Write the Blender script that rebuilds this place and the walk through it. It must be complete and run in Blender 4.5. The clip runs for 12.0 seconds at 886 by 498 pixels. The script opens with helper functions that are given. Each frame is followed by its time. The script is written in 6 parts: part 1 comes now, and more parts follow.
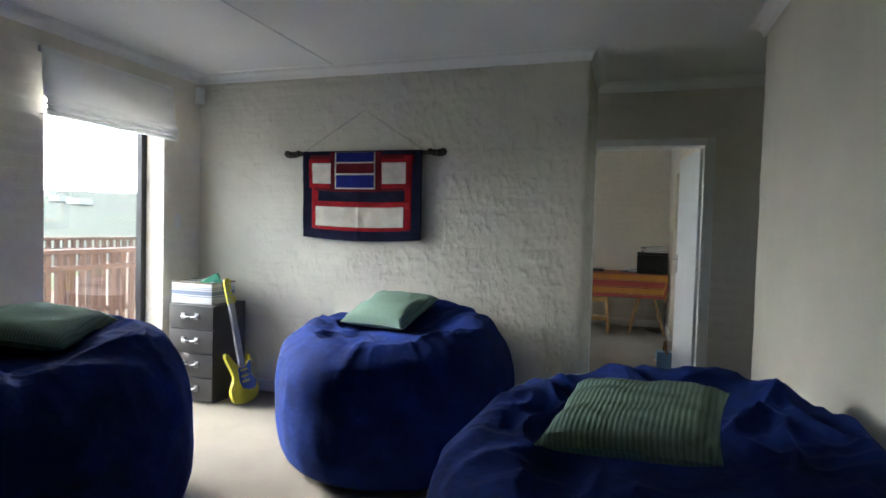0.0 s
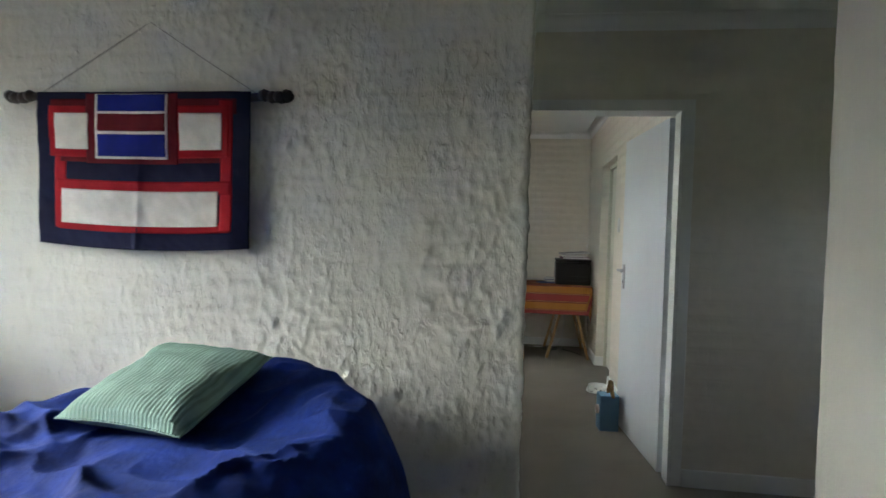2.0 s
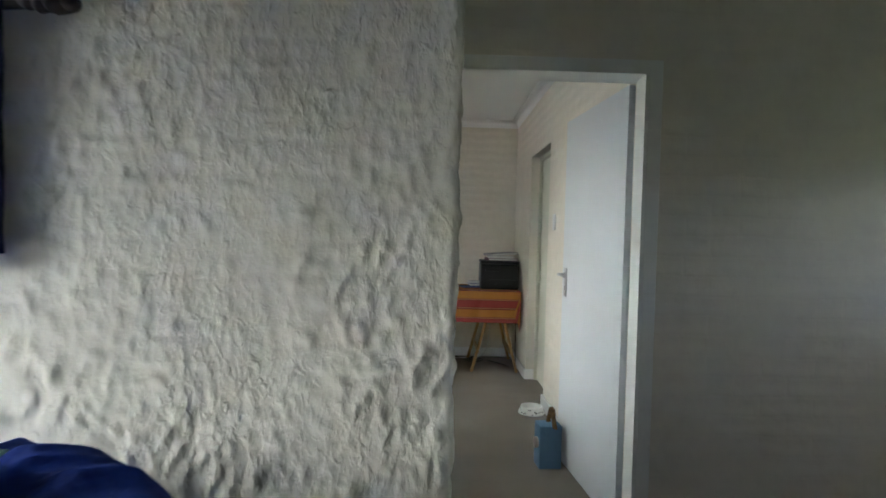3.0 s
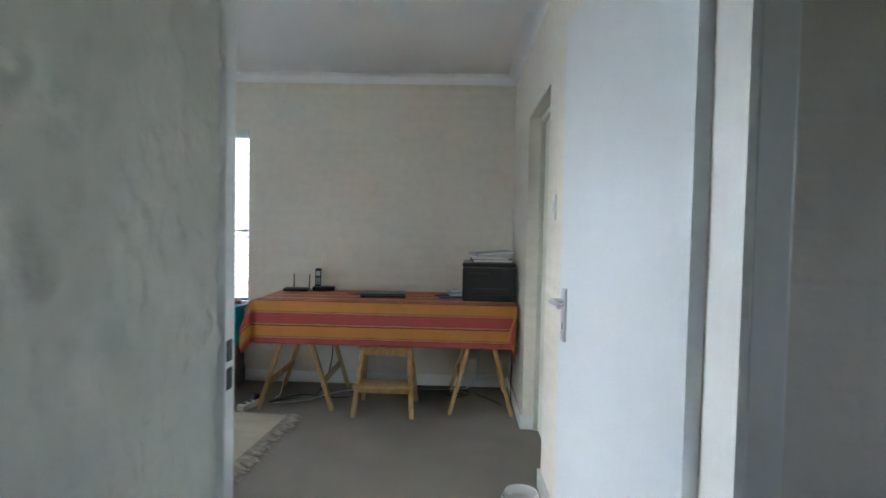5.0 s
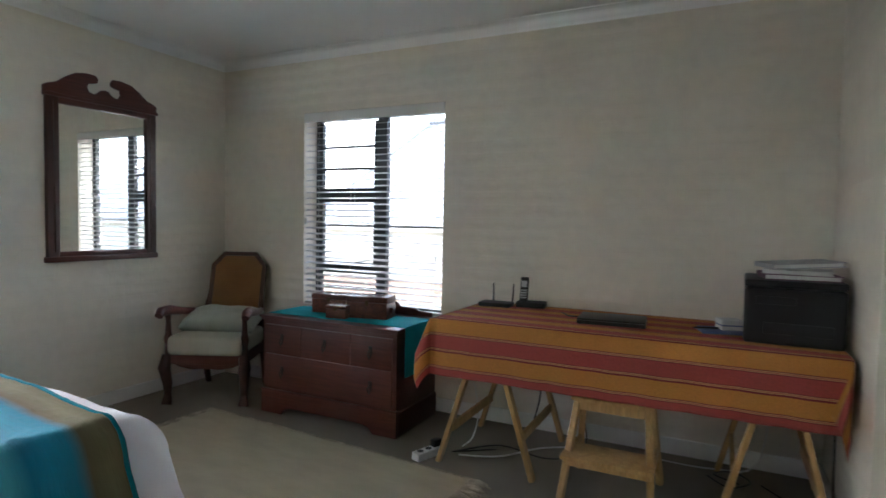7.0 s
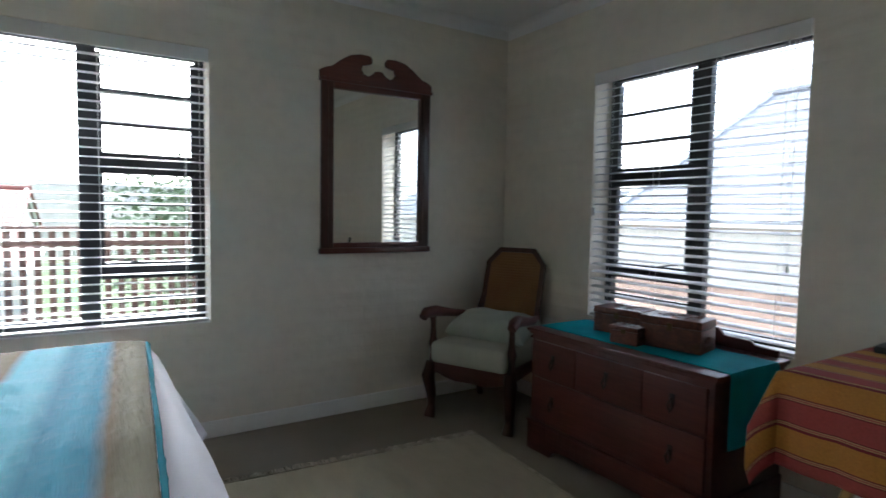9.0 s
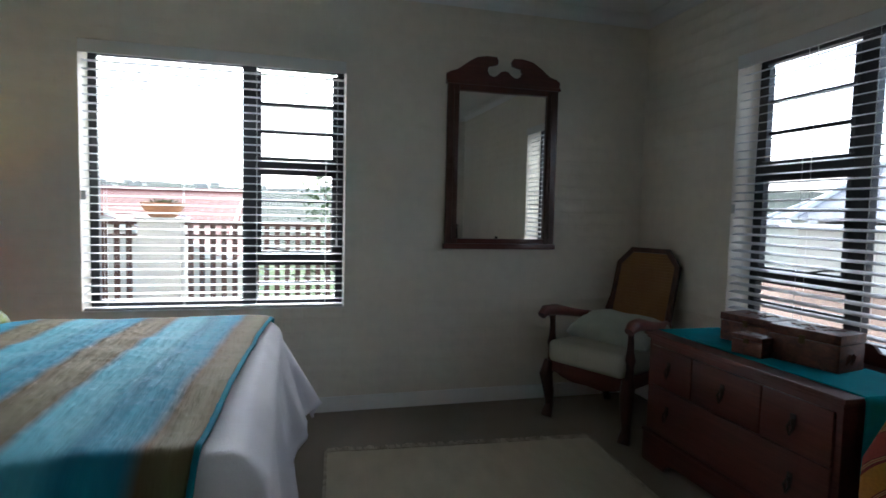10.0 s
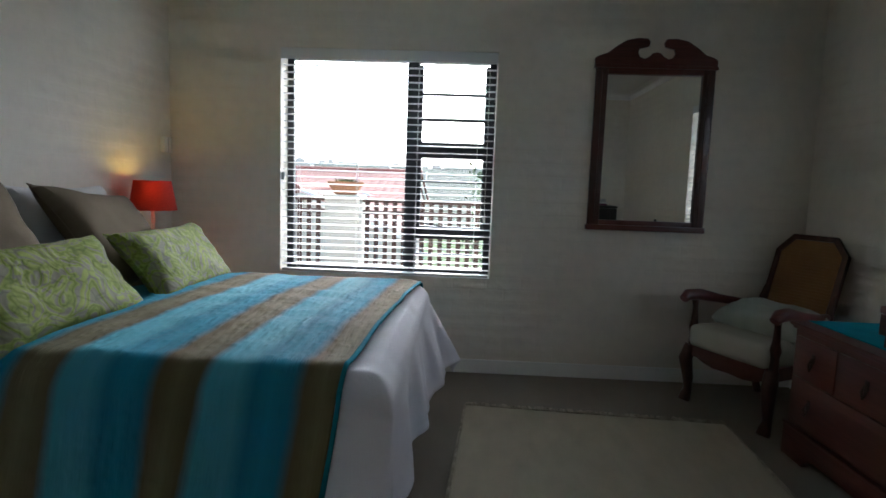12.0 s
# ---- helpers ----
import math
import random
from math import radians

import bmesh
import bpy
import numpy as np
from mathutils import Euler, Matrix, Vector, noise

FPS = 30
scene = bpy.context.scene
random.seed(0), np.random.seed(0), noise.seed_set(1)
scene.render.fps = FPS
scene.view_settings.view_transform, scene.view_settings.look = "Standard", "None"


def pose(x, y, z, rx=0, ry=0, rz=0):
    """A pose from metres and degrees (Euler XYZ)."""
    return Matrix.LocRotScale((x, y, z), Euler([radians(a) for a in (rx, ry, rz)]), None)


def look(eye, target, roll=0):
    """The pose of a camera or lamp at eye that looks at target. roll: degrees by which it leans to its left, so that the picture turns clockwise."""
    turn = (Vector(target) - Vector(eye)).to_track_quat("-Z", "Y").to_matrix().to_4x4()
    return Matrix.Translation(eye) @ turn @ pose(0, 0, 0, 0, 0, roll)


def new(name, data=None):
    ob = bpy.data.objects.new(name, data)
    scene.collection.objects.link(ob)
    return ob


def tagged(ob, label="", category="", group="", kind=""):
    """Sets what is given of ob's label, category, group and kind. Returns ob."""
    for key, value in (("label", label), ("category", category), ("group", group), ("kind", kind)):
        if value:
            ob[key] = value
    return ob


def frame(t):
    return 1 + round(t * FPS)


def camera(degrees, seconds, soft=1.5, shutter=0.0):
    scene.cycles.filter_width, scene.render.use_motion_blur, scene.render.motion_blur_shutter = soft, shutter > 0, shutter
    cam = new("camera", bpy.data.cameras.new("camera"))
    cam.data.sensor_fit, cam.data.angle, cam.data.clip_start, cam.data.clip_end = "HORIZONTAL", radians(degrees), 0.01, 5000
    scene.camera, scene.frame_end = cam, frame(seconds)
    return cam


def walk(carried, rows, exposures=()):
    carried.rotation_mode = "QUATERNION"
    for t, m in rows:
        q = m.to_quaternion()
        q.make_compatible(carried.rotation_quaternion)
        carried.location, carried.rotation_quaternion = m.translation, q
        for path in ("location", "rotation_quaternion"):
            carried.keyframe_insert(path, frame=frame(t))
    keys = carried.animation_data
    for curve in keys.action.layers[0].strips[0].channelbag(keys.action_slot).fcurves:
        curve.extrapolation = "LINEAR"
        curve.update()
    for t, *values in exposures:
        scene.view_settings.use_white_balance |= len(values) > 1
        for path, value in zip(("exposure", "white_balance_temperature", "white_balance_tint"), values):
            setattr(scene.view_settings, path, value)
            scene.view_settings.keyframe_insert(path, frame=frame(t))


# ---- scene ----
cam = camera(76.3, 12.0, soft=1.6, shutter=0.3)
PATH = [
    (0, (0.28, -0.089, 1.326), (-0.338, 1.812, 1.255), 1.6),
    (0.5, (0.175, 0.281, 1.309), (-0.38, 2.201, 1.245), 1.5),
    (1, (0.078, 0.661, 1.314), (-0.394, 2.604, 1.252), 1.6),
    (1.5, (0.025, 1.092, 1.308), (-0.329, 3.06, 1.253), 1.6),
    (2, (-0.025, 1.487, 1.324), (-0.282, 3.47, 1.272), 1.7),
    (2.5, (-0.063, 1.863, 1.327), (-0.169, 3.86, 1.279), 1.8),
    (3, (-0.044, 2.27, 1.312), (-0.015, 4.269, 1.269), 1.6),
    (3.5, (0.009, 2.658, 1.288), (0.097, 4.655, 1.247), 1.2),
    (5.3, (0.431, 4.003, 1.342), (0.295, 5.997, 1.263), 1.2),
    (5.5, (0.441, 4.157, 1.345), (0.24, 6.145, 1.264), 1.2),
    (6, (0.459, 4.497, 1.355), (0.051, 6.453, 1.26), 1.0),
    (6.5, (0.424, 4.779, 1.331), (-0.239, 6.664, 1.236), 1.0),
    (8.5, (-0.128, 5.692, 1.298), (-1.586, 7.055, 1.175), 1.1),
    (9, (-0.174, 5.875, 1.275), (-1.854, 6.954, 1.147), 1.0),
    (9.5, (-0.109, 6.061, 1.252), (-1.959, 6.81, 1.124), 1.2),
    (10, (0.019, 6.16, 1.247), (-1.909, 6.676, 1.116), 1.3),
    (10.5, (0.125, 6.188, 1.228), (-1.844, 6.514, 1.09), 1.5),
    (11, (0.189, 6.21, 1.243), (-1.795, 6.399, 1.072), 1.6),
    (11.5, (0.254, 6.255, 1.237), (-1.737, 6.3, 1.049), 1.7),
    (12, (0.309, 6.28, 1.256), (-1.678, 6.212, 1.038), 2.0),
]
EXPOSURES = [
    (0.0, 3.6, 5900, 7), (0.5, 3.52, 5850, 7), (1.5, 3.58, 5900, 6), (2.5, 3.92, 5900, 6), (3.5, 4.1, 5750, 6), (5.5, 4.35, 5350, 9), (6.0, 4.2, 5600, 10),
    (6.5, 4.03, 5750, 9), (8.5, 3.32, 5700, 8), (9.5, 2.95, 5550, 8), (11.0, 2.35, 5550, 8), (12.0, 2.62, 5600, 8)]
walk(cam, [(t, look(eye, target, roll)) for t, eye, target, roll in PATH], EXPOSURES)

# ---- world, sun ----
world = bpy.data.worlds.new("overcast_sky")
scene.world = world
world.use_nodes = True
wn = world.node_tree
sky = wn.nodes.new("ShaderNodeTexSky")
sky.sky_type, sky.sun_disc = "NISHITA", False
sky.sun_elevation, sky.sun_rotation = radians(34), radians(-85)
sky.dust_density, sky.air_density = 4.0, 1.0
grey = wn.nodes.new("ShaderNodeHueSaturation")
grey.inputs["Saturation"].default_value = 0.45
wn.links.new(sky.outputs["Color"], grey.inputs["Color"])
wn.links.new(grey.outputs["Color"], wn.nodes["Background"].inputs["Color"])
wn.nodes["Background"].inputs["Strength"].default_value = 0.15
sun_lamp = bpy.data.lights.new("sun", "SUN")
sun_lamp.energy, sun_lamp.angle, sun_lamp.color = 0.15, radians(50), (1.0, 0.98, 0.95)
sun_ob = new("sun", sun_lamp)
sun_ob.matrix_world = look((-14, 2.5, 7.5), (0, 2, 0))


# ---- materials ----
def nodes_of(name):
    m = bpy.data.materials.new(name)
    m.use_nodes = True
    return m, m.node_tree, m.node_tree.nodes["Principled BSDF"]


def node(tree, kind, **values):
    n = tree.nodes.new(kind)
    for key, value in values.items():
        n.inputs[key].default_value = value
    return n


def position(tree):
    return tree.nodes.new("ShaderNodeNewGeometry").outputs["Position"]


def local(tree):
    return tree.nodes.new("ShaderNodeTexCoord").outputs["Object"]


def math_node(tree, op, a, b=0.0):
    n = tree.nodes.new("ShaderNodeMath")
    n.operation = op
    for k, v in enumerate((a, b)):
        if isinstance(v, (int, float)):
            n.inputs[k].default_value = v
        else:
            tree.links.new(v, n.inputs[k])
    return n.outputs[0]


def ramp(tree, fac, stops, mode="LINEAR"):
    n = tree.nodes.new("ShaderNodeValToRGB")
    n.color_ramp.interpolation = mode
    while len(n.color_ramp.elements) < len(stops):
        n.color_ramp.elements.new(0.5)
    for e, (at, c) in zip(n.color_ramp.elements, stops):
        e.position, e.color = at, (*c, 1)
    tree.links.new(fac, n.inputs[0])
    return n.outputs[0]


def mixed(tree, fac, a, b, blend="MIX"):
    n = tree.nodes.new("ShaderNodeMix")
    n.data_type, n.blend_type = "RGBA", blend
    for k, v in ((0, fac), (6, a), (7, b)):
        if isinstance(v, (int, float)):
            n.inputs[k].default_value = v
        elif isinstance(v, tuple):
            n.inputs[k].default_value = (*v, 1)
        else:
            tree.links.new(v, n.inputs[k])
    return n.outputs[2]


def bumped(tree, bsdf, height, distance, strength=1.0):
    n = node(tree, "ShaderNodeBump", Distance=distance, Strength=strength)
    old = bsdf.inputs["Normal"]
    if old.is_linked:
        tree.links.new(old.links[0].from_socket, n.inputs["Normal"])
    tree.links.new(height, n.inputs["Height"])
    tree.links.new(n.outputs[0], bsdf.inputs["Normal"])


def plain(name, color, rough=0.6, metal=0.0, vary=0.15, big=1.5, fine=60.0, bump=0.0006, stretch=(1, 1, 1), coat=0.0, sheen=0.0, own=True):
    """A surface with large soft variation, fine grain and relief."""
    m, tree, bsdf = nodes_of(name)
    where = local(tree) if own else position(tree)
    mp = node(tree, "ShaderNodeMapping", Scale=stretch)
    tree.links.new(where, mp.inputs["Vector"])
    n1 = node(tree, "ShaderNodeTexNoise", Scale=big, Detail=4.0)
    n2 = node(tree, "ShaderNodeTexNoise", Scale=fine, Detail=3.0)
    for n in (n1, n2):
        tree.links.new(mp.outputs[0], n.inputs["Vector"])
    lo = tuple(c * (1 - vary) for c in color)
    hi = tuple(min(1, c * (1 + vary)) for c in color)
    c1 = ramp(tree, n1.outputs[0], [(0.3, lo), (0.7, hi)])
    c2 = ramp(tree, n2.outputs[0], [(0.25, (1 - vary * 0.7,) * 3), (0.75, (1.0,) * 3)])
    tree.links.new(mixed(tree, 1.0, c1, c2, "MULTIPLY"), bsdf.inputs["Base Color"])
    r = tree.nodes.new("ShaderNodeMapRange")
    r.inputs["To Min"].default_value, r.inputs["To Max"].default_value = max(0.02, rough - 0.08), min(1, rough + 0.08)
    tree.links.new(n2.outputs[0], r.inputs["Value"])
    tree.links.new(r.outputs[0], bsdf.inputs["Roughness"])
    bsdf.inputs["Metallic"].default_value = metal
    bsdf.inputs["Coat Weight"].default_value = coat
    if rough >= 0.85:
        bsdf.inputs["Specular IOR Level"].default_value = 0.15
    if sheen:
        bsdf.inputs["Sheen Weight"].default_value = sheen
        bsdf.inputs["Sheen Roughness"].default_value = 0.4
    if bump:
        bumped(tree, bsdf, n2.outputs[0], bump)
    return m


def wood(name, dark, light, rough=0.4, grain=(2, 30, 30), coat=0.15):
    m, tree, bsdf = nodes_of(name)
    mp = node(tree, "ShaderNodeMapping", Scale=grain)
    tree.links.new(local(tree), mp.inputs["Vector"])
    n1 = node(tree, "ShaderNodeTexNoise", Scale=1.0, Detail=6.0, Distortion=1.2)
    n2 = node(tree, "ShaderNodeTexNoise", Scale=5.0, Detail=3.0)
    for n in (n1, n2):
        tree.links.new(mp.outputs[0], n.inputs["Vector"])
    c = ramp(tree, n1.outputs[0], [(0.3, dark), (0.7, light)])
    c2 = ramp(tree, n2.outputs[0], [(0.3, (0.75,) * 3), (0.6, (1.0,) * 3)])
    tree.links.new(mixed(tree, 1.0, c, c2, "MULTIPLY"), bsdf.inputs["Base Color"])
    bsdf.inputs["Roughness"].default_value = rough
    bsdf.inputs["Coat Weight"].default_value = coat
    bumped(tree, bsdf, n2.outputs[0], 0.0004)
    return m


def painted_brick(name, color, relief=0.0018):
    """Bagged, painted brickwork: faint courses under thick paint, with stains and brush grain."""
    m, tree, bsdf = nodes_of(name)
    pos = position(tree)
    sep = tree.nodes.new("ShaderNodeSeparateXYZ")
    tree.links.new(pos, sep.inputs[0])
    along = math_node(tree, "ADD", sep.outputs[0], sep.outputs[1])
    comb = tree.nodes.new("ShaderNodeCombineXYZ")
    tree.links.new(along, comb.inputs[0])
    tree.links.new(sep.outputs[2], comb.inputs[1])
    wob = node(tree, "ShaderNodeTexNoise", Scale=6.0, Detail=3.0)
    tree.links.new(pos, wob.inputs["Vector"])
    shift = tree.nodes.new("ShaderNodeVectorMath")
    shift.operation = "MULTIPLY_ADD"
    shift.inputs[1].default_value = (0.03, 0.03, 0.03)
    tree.links.new(wob.outputs["Color"], shift.inputs[0])
    tree.links.new(comb.outputs[0], shift.inputs[2])
    br = node(tree, "ShaderNodeTexBrick", Scale=1.0)
    br.inputs["Mortar Size"].default_value = 0.012
    br.inputs["Mortar Smooth"].default_value = 1.0
    br.inputs["Brick Width"].default_value = 0.232
    br.inputs["Row Height"].default_value = 0.085
    br.inputs["Color1"].default_value = (1, 1, 1, 1)
    br.inputs["Color2"].default_value = (0.8, 0.8, 0.8, 1)
    br.inputs["Mortar"].default_value = (0.35, 0.35, 0.35, 1)
    tree.links.new(shift.outputs[0], br.inputs["Vector"])
    big = node(tree, "ShaderNodeTexNoise", Scale=1.3, Detail=5.0)
    mid = node(tree, "ShaderNodeTexNoise", Scale=14.0, Detail=5.0)
    fine = node(tree, "ShaderNodeTexNoise", Scale=120.0, Detail=3.0)
    for n in (big, mid, fine):
        tree.links.new(pos, n.inputs["Vector"])
    c = ramp(tree, big.outputs[0], [(0.3, tuple(v * 0.93 for v in color)), (0.7, color)])
    c2 = ramp(tree, mid.outputs[0], [(0.3, (0.95,) * 3), (0.6, (1.0,) * 3)])
    tree.links.new(mixed(tree, 1.0, c, c2, "MULTIPLY"), bsdf.inputs["Base Color"])
    bsdf.inputs["Roughness"].default_value = 0.55
    course = math_node(tree, "SINE", math_node(tree, "ADD", math_node(tree, "MULTIPLY", sep.outputs[2], 73.0), math_node(tree, "MULTIPLY", wob.outputs[0], 5.0)))
    bumped(tree, bsdf, math_node(tree, "MULTIPLY", course, big.outputs[0]), 0.0026, 0.8)
    bumped(tree, bsdf, br.outputs["Color"], relief, 0.7)
    bumped(tree, bsdf, mid.outputs[0], 0.004)
    bumped(tree, bsdf, fine.outputs[0], 0.0005)
    return m


CREAM = (0.8, 0.75, 0.65)
M_wall = painted_brick("cream_painted_brick", CREAM)
M_rough = plain("lumpy_cream_plaster", (0.66, 0.64, 0.545), 0.72, vary=0.05, big=2.0, fine=90, bump=0.0012, own=False)


def add_drips(m):
    """Hardened trickles and crumbs of plaster, longer than wide, thicker in some places than in others."""
    tree, bsdf = m.node_tree, m.node_tree.nodes["Principled BSDF"]
    pos = position(tree)
    patch = node(tree, "ShaderNodeTexNoise", Scale=2.2, Detail=3.0)
    tree.links.new(pos, patch.inputs["Vector"])
    where = ramp(tree, patch.outputs[0], [(0.34, (0.2,) * 3), (0.62, (1.0,) * 3)])
    for scale, cut, depth in (((24, 24, 11), 0.52, 0.003), ((60, 60, 28), 0.5, 0.002), ((30, 30, 20), 0.6, 0.005)):
        mp = node(tree, "ShaderNodeMapping", Scale=scale)
        tree.links.new(pos, mp.inputs["Vector"])
        n = node(tree, "ShaderNodeTexNoise", Scale=1.0, Detail=2.5, Distortion=0.5)
        tree.links.new(mp.outputs[0], n.inputs["Vector"])
        h = ramp(tree, n.outputs[0], [(cut - 0.03, (0.0,) * 3), (cut + 0.22, (1.0,) * 3)])
        bumped(tree, bsdf, math_node(tree, "MULTIPLY", h, where), depth, 0.8)


M_pillar = M_rough.copy()
M_pillar.name = "uneven_cream_plaster"
add_drips(M_rough)
M_ceiling = plain("white_ceiling_paint", (0.84, 0.84, 0.83), 0.8, vary=0.03, fine=150, bump=0.0003, own=False)
M_white = plain("white_gloss_paint", (0.84, 0.84, 0.81), 0.35, vary=0.04, fine=40, bump=0.0003)
M_door = plain("white_door_paint", (0.68, 0.71, 0.725), 0.4, vary=0.03, fine=30, bump=0.0003, stretch=(1, 1, 0.3))
M_cupboard = plain("pale_cream_door_paint", (0.62, 0.62, 0.5), 0.4, vary=0.04, fine=30, bump=0.0003)
M_carpet = plain("beige_loop_carpet", (0.225, 0.198, 0.155), 0.95, vary=0.12, big=2.2, fine=160, bump=0.004, own=False, sheen=0.2)
M_rug = plain("cream_woven_wool", (0.52, 0.47, 0.35), 0.95, vary=0.08, big=4, fine=140, bump=0.004, stretch=(1, 2.5, 1))
M_fringe = plain("knotted_wool_fringe", (0.42, 0.37, 0.29), 0.95, vary=0.3, big=20, fine=90, bump=0.002)
M_blue = plain("royal_blue_microsuede", (0.009, 0.028, 0.18), 0.92, vary=0.42, big=7, fine=34, bump=0.004, sheen=0.05)
M_blue.node_tree.nodes["Principled BSDF"].inputs["Sheen Tint"].default_value = (0.12, 0.3, 1.0, 1)
M_black_alu = plain("black_aluminium", (0.015, 0.016, 0.02), 0.4, vary=0.1, bump=0)
M_slat = plain("white_blind_slat", (0.6, 0.6, 0.605), 0.4, vary=0.02, bump=0)
M_string = plain("pale_jute_string", (0.42, 0.4, 0.34), 0.9, bump=0)
M_cord = plain("white_cord", (0.75, 0.75, 0.72), 0.8, bump=0)
M_linen = plain("white_linen", (0.72, 0.72, 0.72), 0.85, vary=0.05, big=5, fine=180, bump=0.0012)
M_duvet = plain("white_cotton", (0.8, 0.8, 0.87), 0.85, vary=0.04, big=4, fine=200, bump=0.0008, sheen=0.1)
M_taupe = plain("taupe_cotton", (0.21, 0.17, 0.12), 0.9, vary=0.08, big=5, fine=200, bump=0.0008)
M_mahog = wood("red_mahogany", (0.085, 0.02, 0.015), (0.13, 0.034, 0.024), 0.32)
M_mahog_v = wood("dark_mahogany", (0.035, 0.01, 0.007), (0.085, 0.024, 0.015), 0.35, (30, 30, 2))
M_box = wood("carved_rosewood", (0.07, 0.02, 0.012), (0.2, 0.06, 0.03), 0.45, (20, 30, 30))
M_pine = wood("pine", (0.42, 0.24, 0.08), (0.6, 0.38, 0.15), 0.45, (25, 25, 2))
M_cane = plain("woven_cane", (0.27, 0.125, 0.04), 0.6, vary=0.15, big=6, fine=200, bump=0.003)
M_seat = plain("pale_green_upholstery", (0.46, 0.46, 0.38), 0.9, vary=0.06, big=5, fine=150, bump=0.001)
M_seat2 = plain("sage_satin_cushion", (0.38, 0.42, 0.36), 0.6, vary=0.08, big=7, fine=120, bump=0.001)
M_turq = plain("turquoise_runner_cloth", (0.012, 0.34, 0.44), 0.85, vary=0.08, big=8, fine=240, bump=0.0008)
M_edge = plain("teal_woven_edge", (0.012, 0.2, 0.27), 0.9, vary=0.15, big=10, fine=200, bump=0.001)
M_blackp = plain("black_plastic", (0.012, 0.012, 0.013), 0.4, vary=0.2, bump=0.0002)
M_darkp = plain("dark_grey_plastic", (0.04, 0.04, 0.045), 0.5, vary=0.1, bump=0)
M_whitep = plain("white_plastic", (0.75, 0.75, 0.73), 0.35, vary=0.02, bump=0)
M_paper = plain("white_paper", (0.74, 0.74, 0.72), 0.8, vary=0.05, bump=0)
M_purple = plain("plum_binder_card", (0.12, 0.02, 0.07), 0.5, bump=0)
M_bluecard = plain("blue_card", (0.12, 0.16, 0.32), 0.6, bump=0)
M_dull = plain("dull_pewter", (0.42, 0.42, 0.43), 0.36, 1.0, vary=0.2, big=30, bump=0)
M_chrome = plain("brushed_steel", (0.55, 0.55, 0.56), 0.3, 1.0, vary=0.05, bump=0)
M_leather = plain("charcoal_leatherette", (0.045, 0.042, 0.04), 0.45, vary=0.2, big=5, fine=180, bump=0.0008)
M_yellow = plain("yellow_painted_wood", (0.62, 0.55, 0.04), 0.4, vary=0.08, bump=0.0002)
M_blueguard = plain("blue_painted_guard", (0.02, 0.07, 0.36), 0.35, vary=0.08, bump=0)
M_fret = plain("grey_fretboard", (0.42, 0.42, 0.44), 0.5, vary=0.15, big=12, bump=0)
M_rod = wood("dark_carved_wood", (0.015, 0.009, 0.007), (0.05, 0.028, 0.02), 0.45)
M_navy = plain("navy_cotton", (0.01, 0.012, 0.038), 0.9, vary=0.2, big=9, fine=200, bump=0.0008)
M_red = plain("red_cotton", (0.31, 0.009, 0.016), 0.9, vary=0.2, big=9, fine=200, bump=0.0008)
M_maroon = plain("maroon_cotton", (0.12, 0.008, 0.014), 0.9, vary=0.2, big=9, fine=200, bump=0.0008)
M_roy = plain("royal_blue_cotton", (0.012, 0.02, 0.2), 0.9, vary=0.15, big=9, fine=200, bump=0.0008)
M_ecru = plain("ecru_satin", (0.62, 0.6, 0.52), 0.6, vary=0.15, big=10, fine=150, bump=0.0008)
M_brass = plain("dull_brass", (0.12, 0.08, 0.04), 0.45, 1.0, bump=0)
M_rail = wood("weathered_brown_wood", (0.055, 0.024, 0.016), (0.1, 0.05, 0.034), 0.7, (25, 25, 2), 0)
M_render = plain("white_rendered_masonry", (0.47, 0.45, 0.39), 0.85, vary=0.06, fine=60, bump=0.002, own=False)
M_terra = plain("terracotta", (0.42, 0.2, 0.1), 0.8, vary=0.15, big=8, bump=0.001)
M_tile = plain("red_clay_roof_tile", (0.22, 0.075, 0.055), 0.8, vary=0.2, big=0.8, fine=9, bump=0.004, own=False)
M_slate = plain("grey_roof_tile", (0.2, 0.2, 0.215), 0.8, vary=0.15, big=0.8, fine=9, bump=0.004, own=False)
M_grass = plain("lawn", (0.055, 0.085, 0.025), 0.95, vary=0.3, big=0.2, fine=6, bump=0.02, own=False)
M_hill = plain("wooded_hillside", (0.014, 0.024, 0.011), 0.95, vary=0.5, big=0.03, fine=0.4, bump=0.2, own=False)
M_leaf = plain("foliage", (0.07, 0.115, 0.04), 0.7, vary=0.4, big=2, fine=20, bump=0, own=False)
M_bark = plain("bark", (0.12, 0.09, 0.06), 0.9, vary=0.3, big=4, bump=0.004)
M_slab = plain("concrete_balcony_floor", (0.2, 0.16, 0.125), 0.85, vary=0.15, fine=30, bump=0.001, own=False)
M_paving = plain("brown_brick_paving", (0.24, 0.165, 0.125), 0.9, vary=0.25, big=1.2, fine=8, bump=0.004, own=False)
M_basket = plain("white_canvas", (0.72, 0.72, 0.7), 0.9, vary=0.05, fine=150, bump=0.001)
M_stripe = plain("slate_blue_canvas", (0.24, 0.28, 0.37), 0.9, vary=0.1, fine=150, bump=0.001)
M_green = plain("mint_green_plastic", (0.1, 0.42, 0.27), 0.5, bump=0)
M_boxblue = plain("powder_blue_painted_wood", (0.11, 0.22, 0.34), 0.6, vary=0.1, bump=0.0004)
M_rope = plain("twisted_raffia", (0.2, 0.11, 0.03), 0.8, vary=0.5, big=60, fine=200, bump=0.002)
M_pink = plain("pale_pink_wood", (0.55, 0.42, 0.36), 0.6, bump=0)
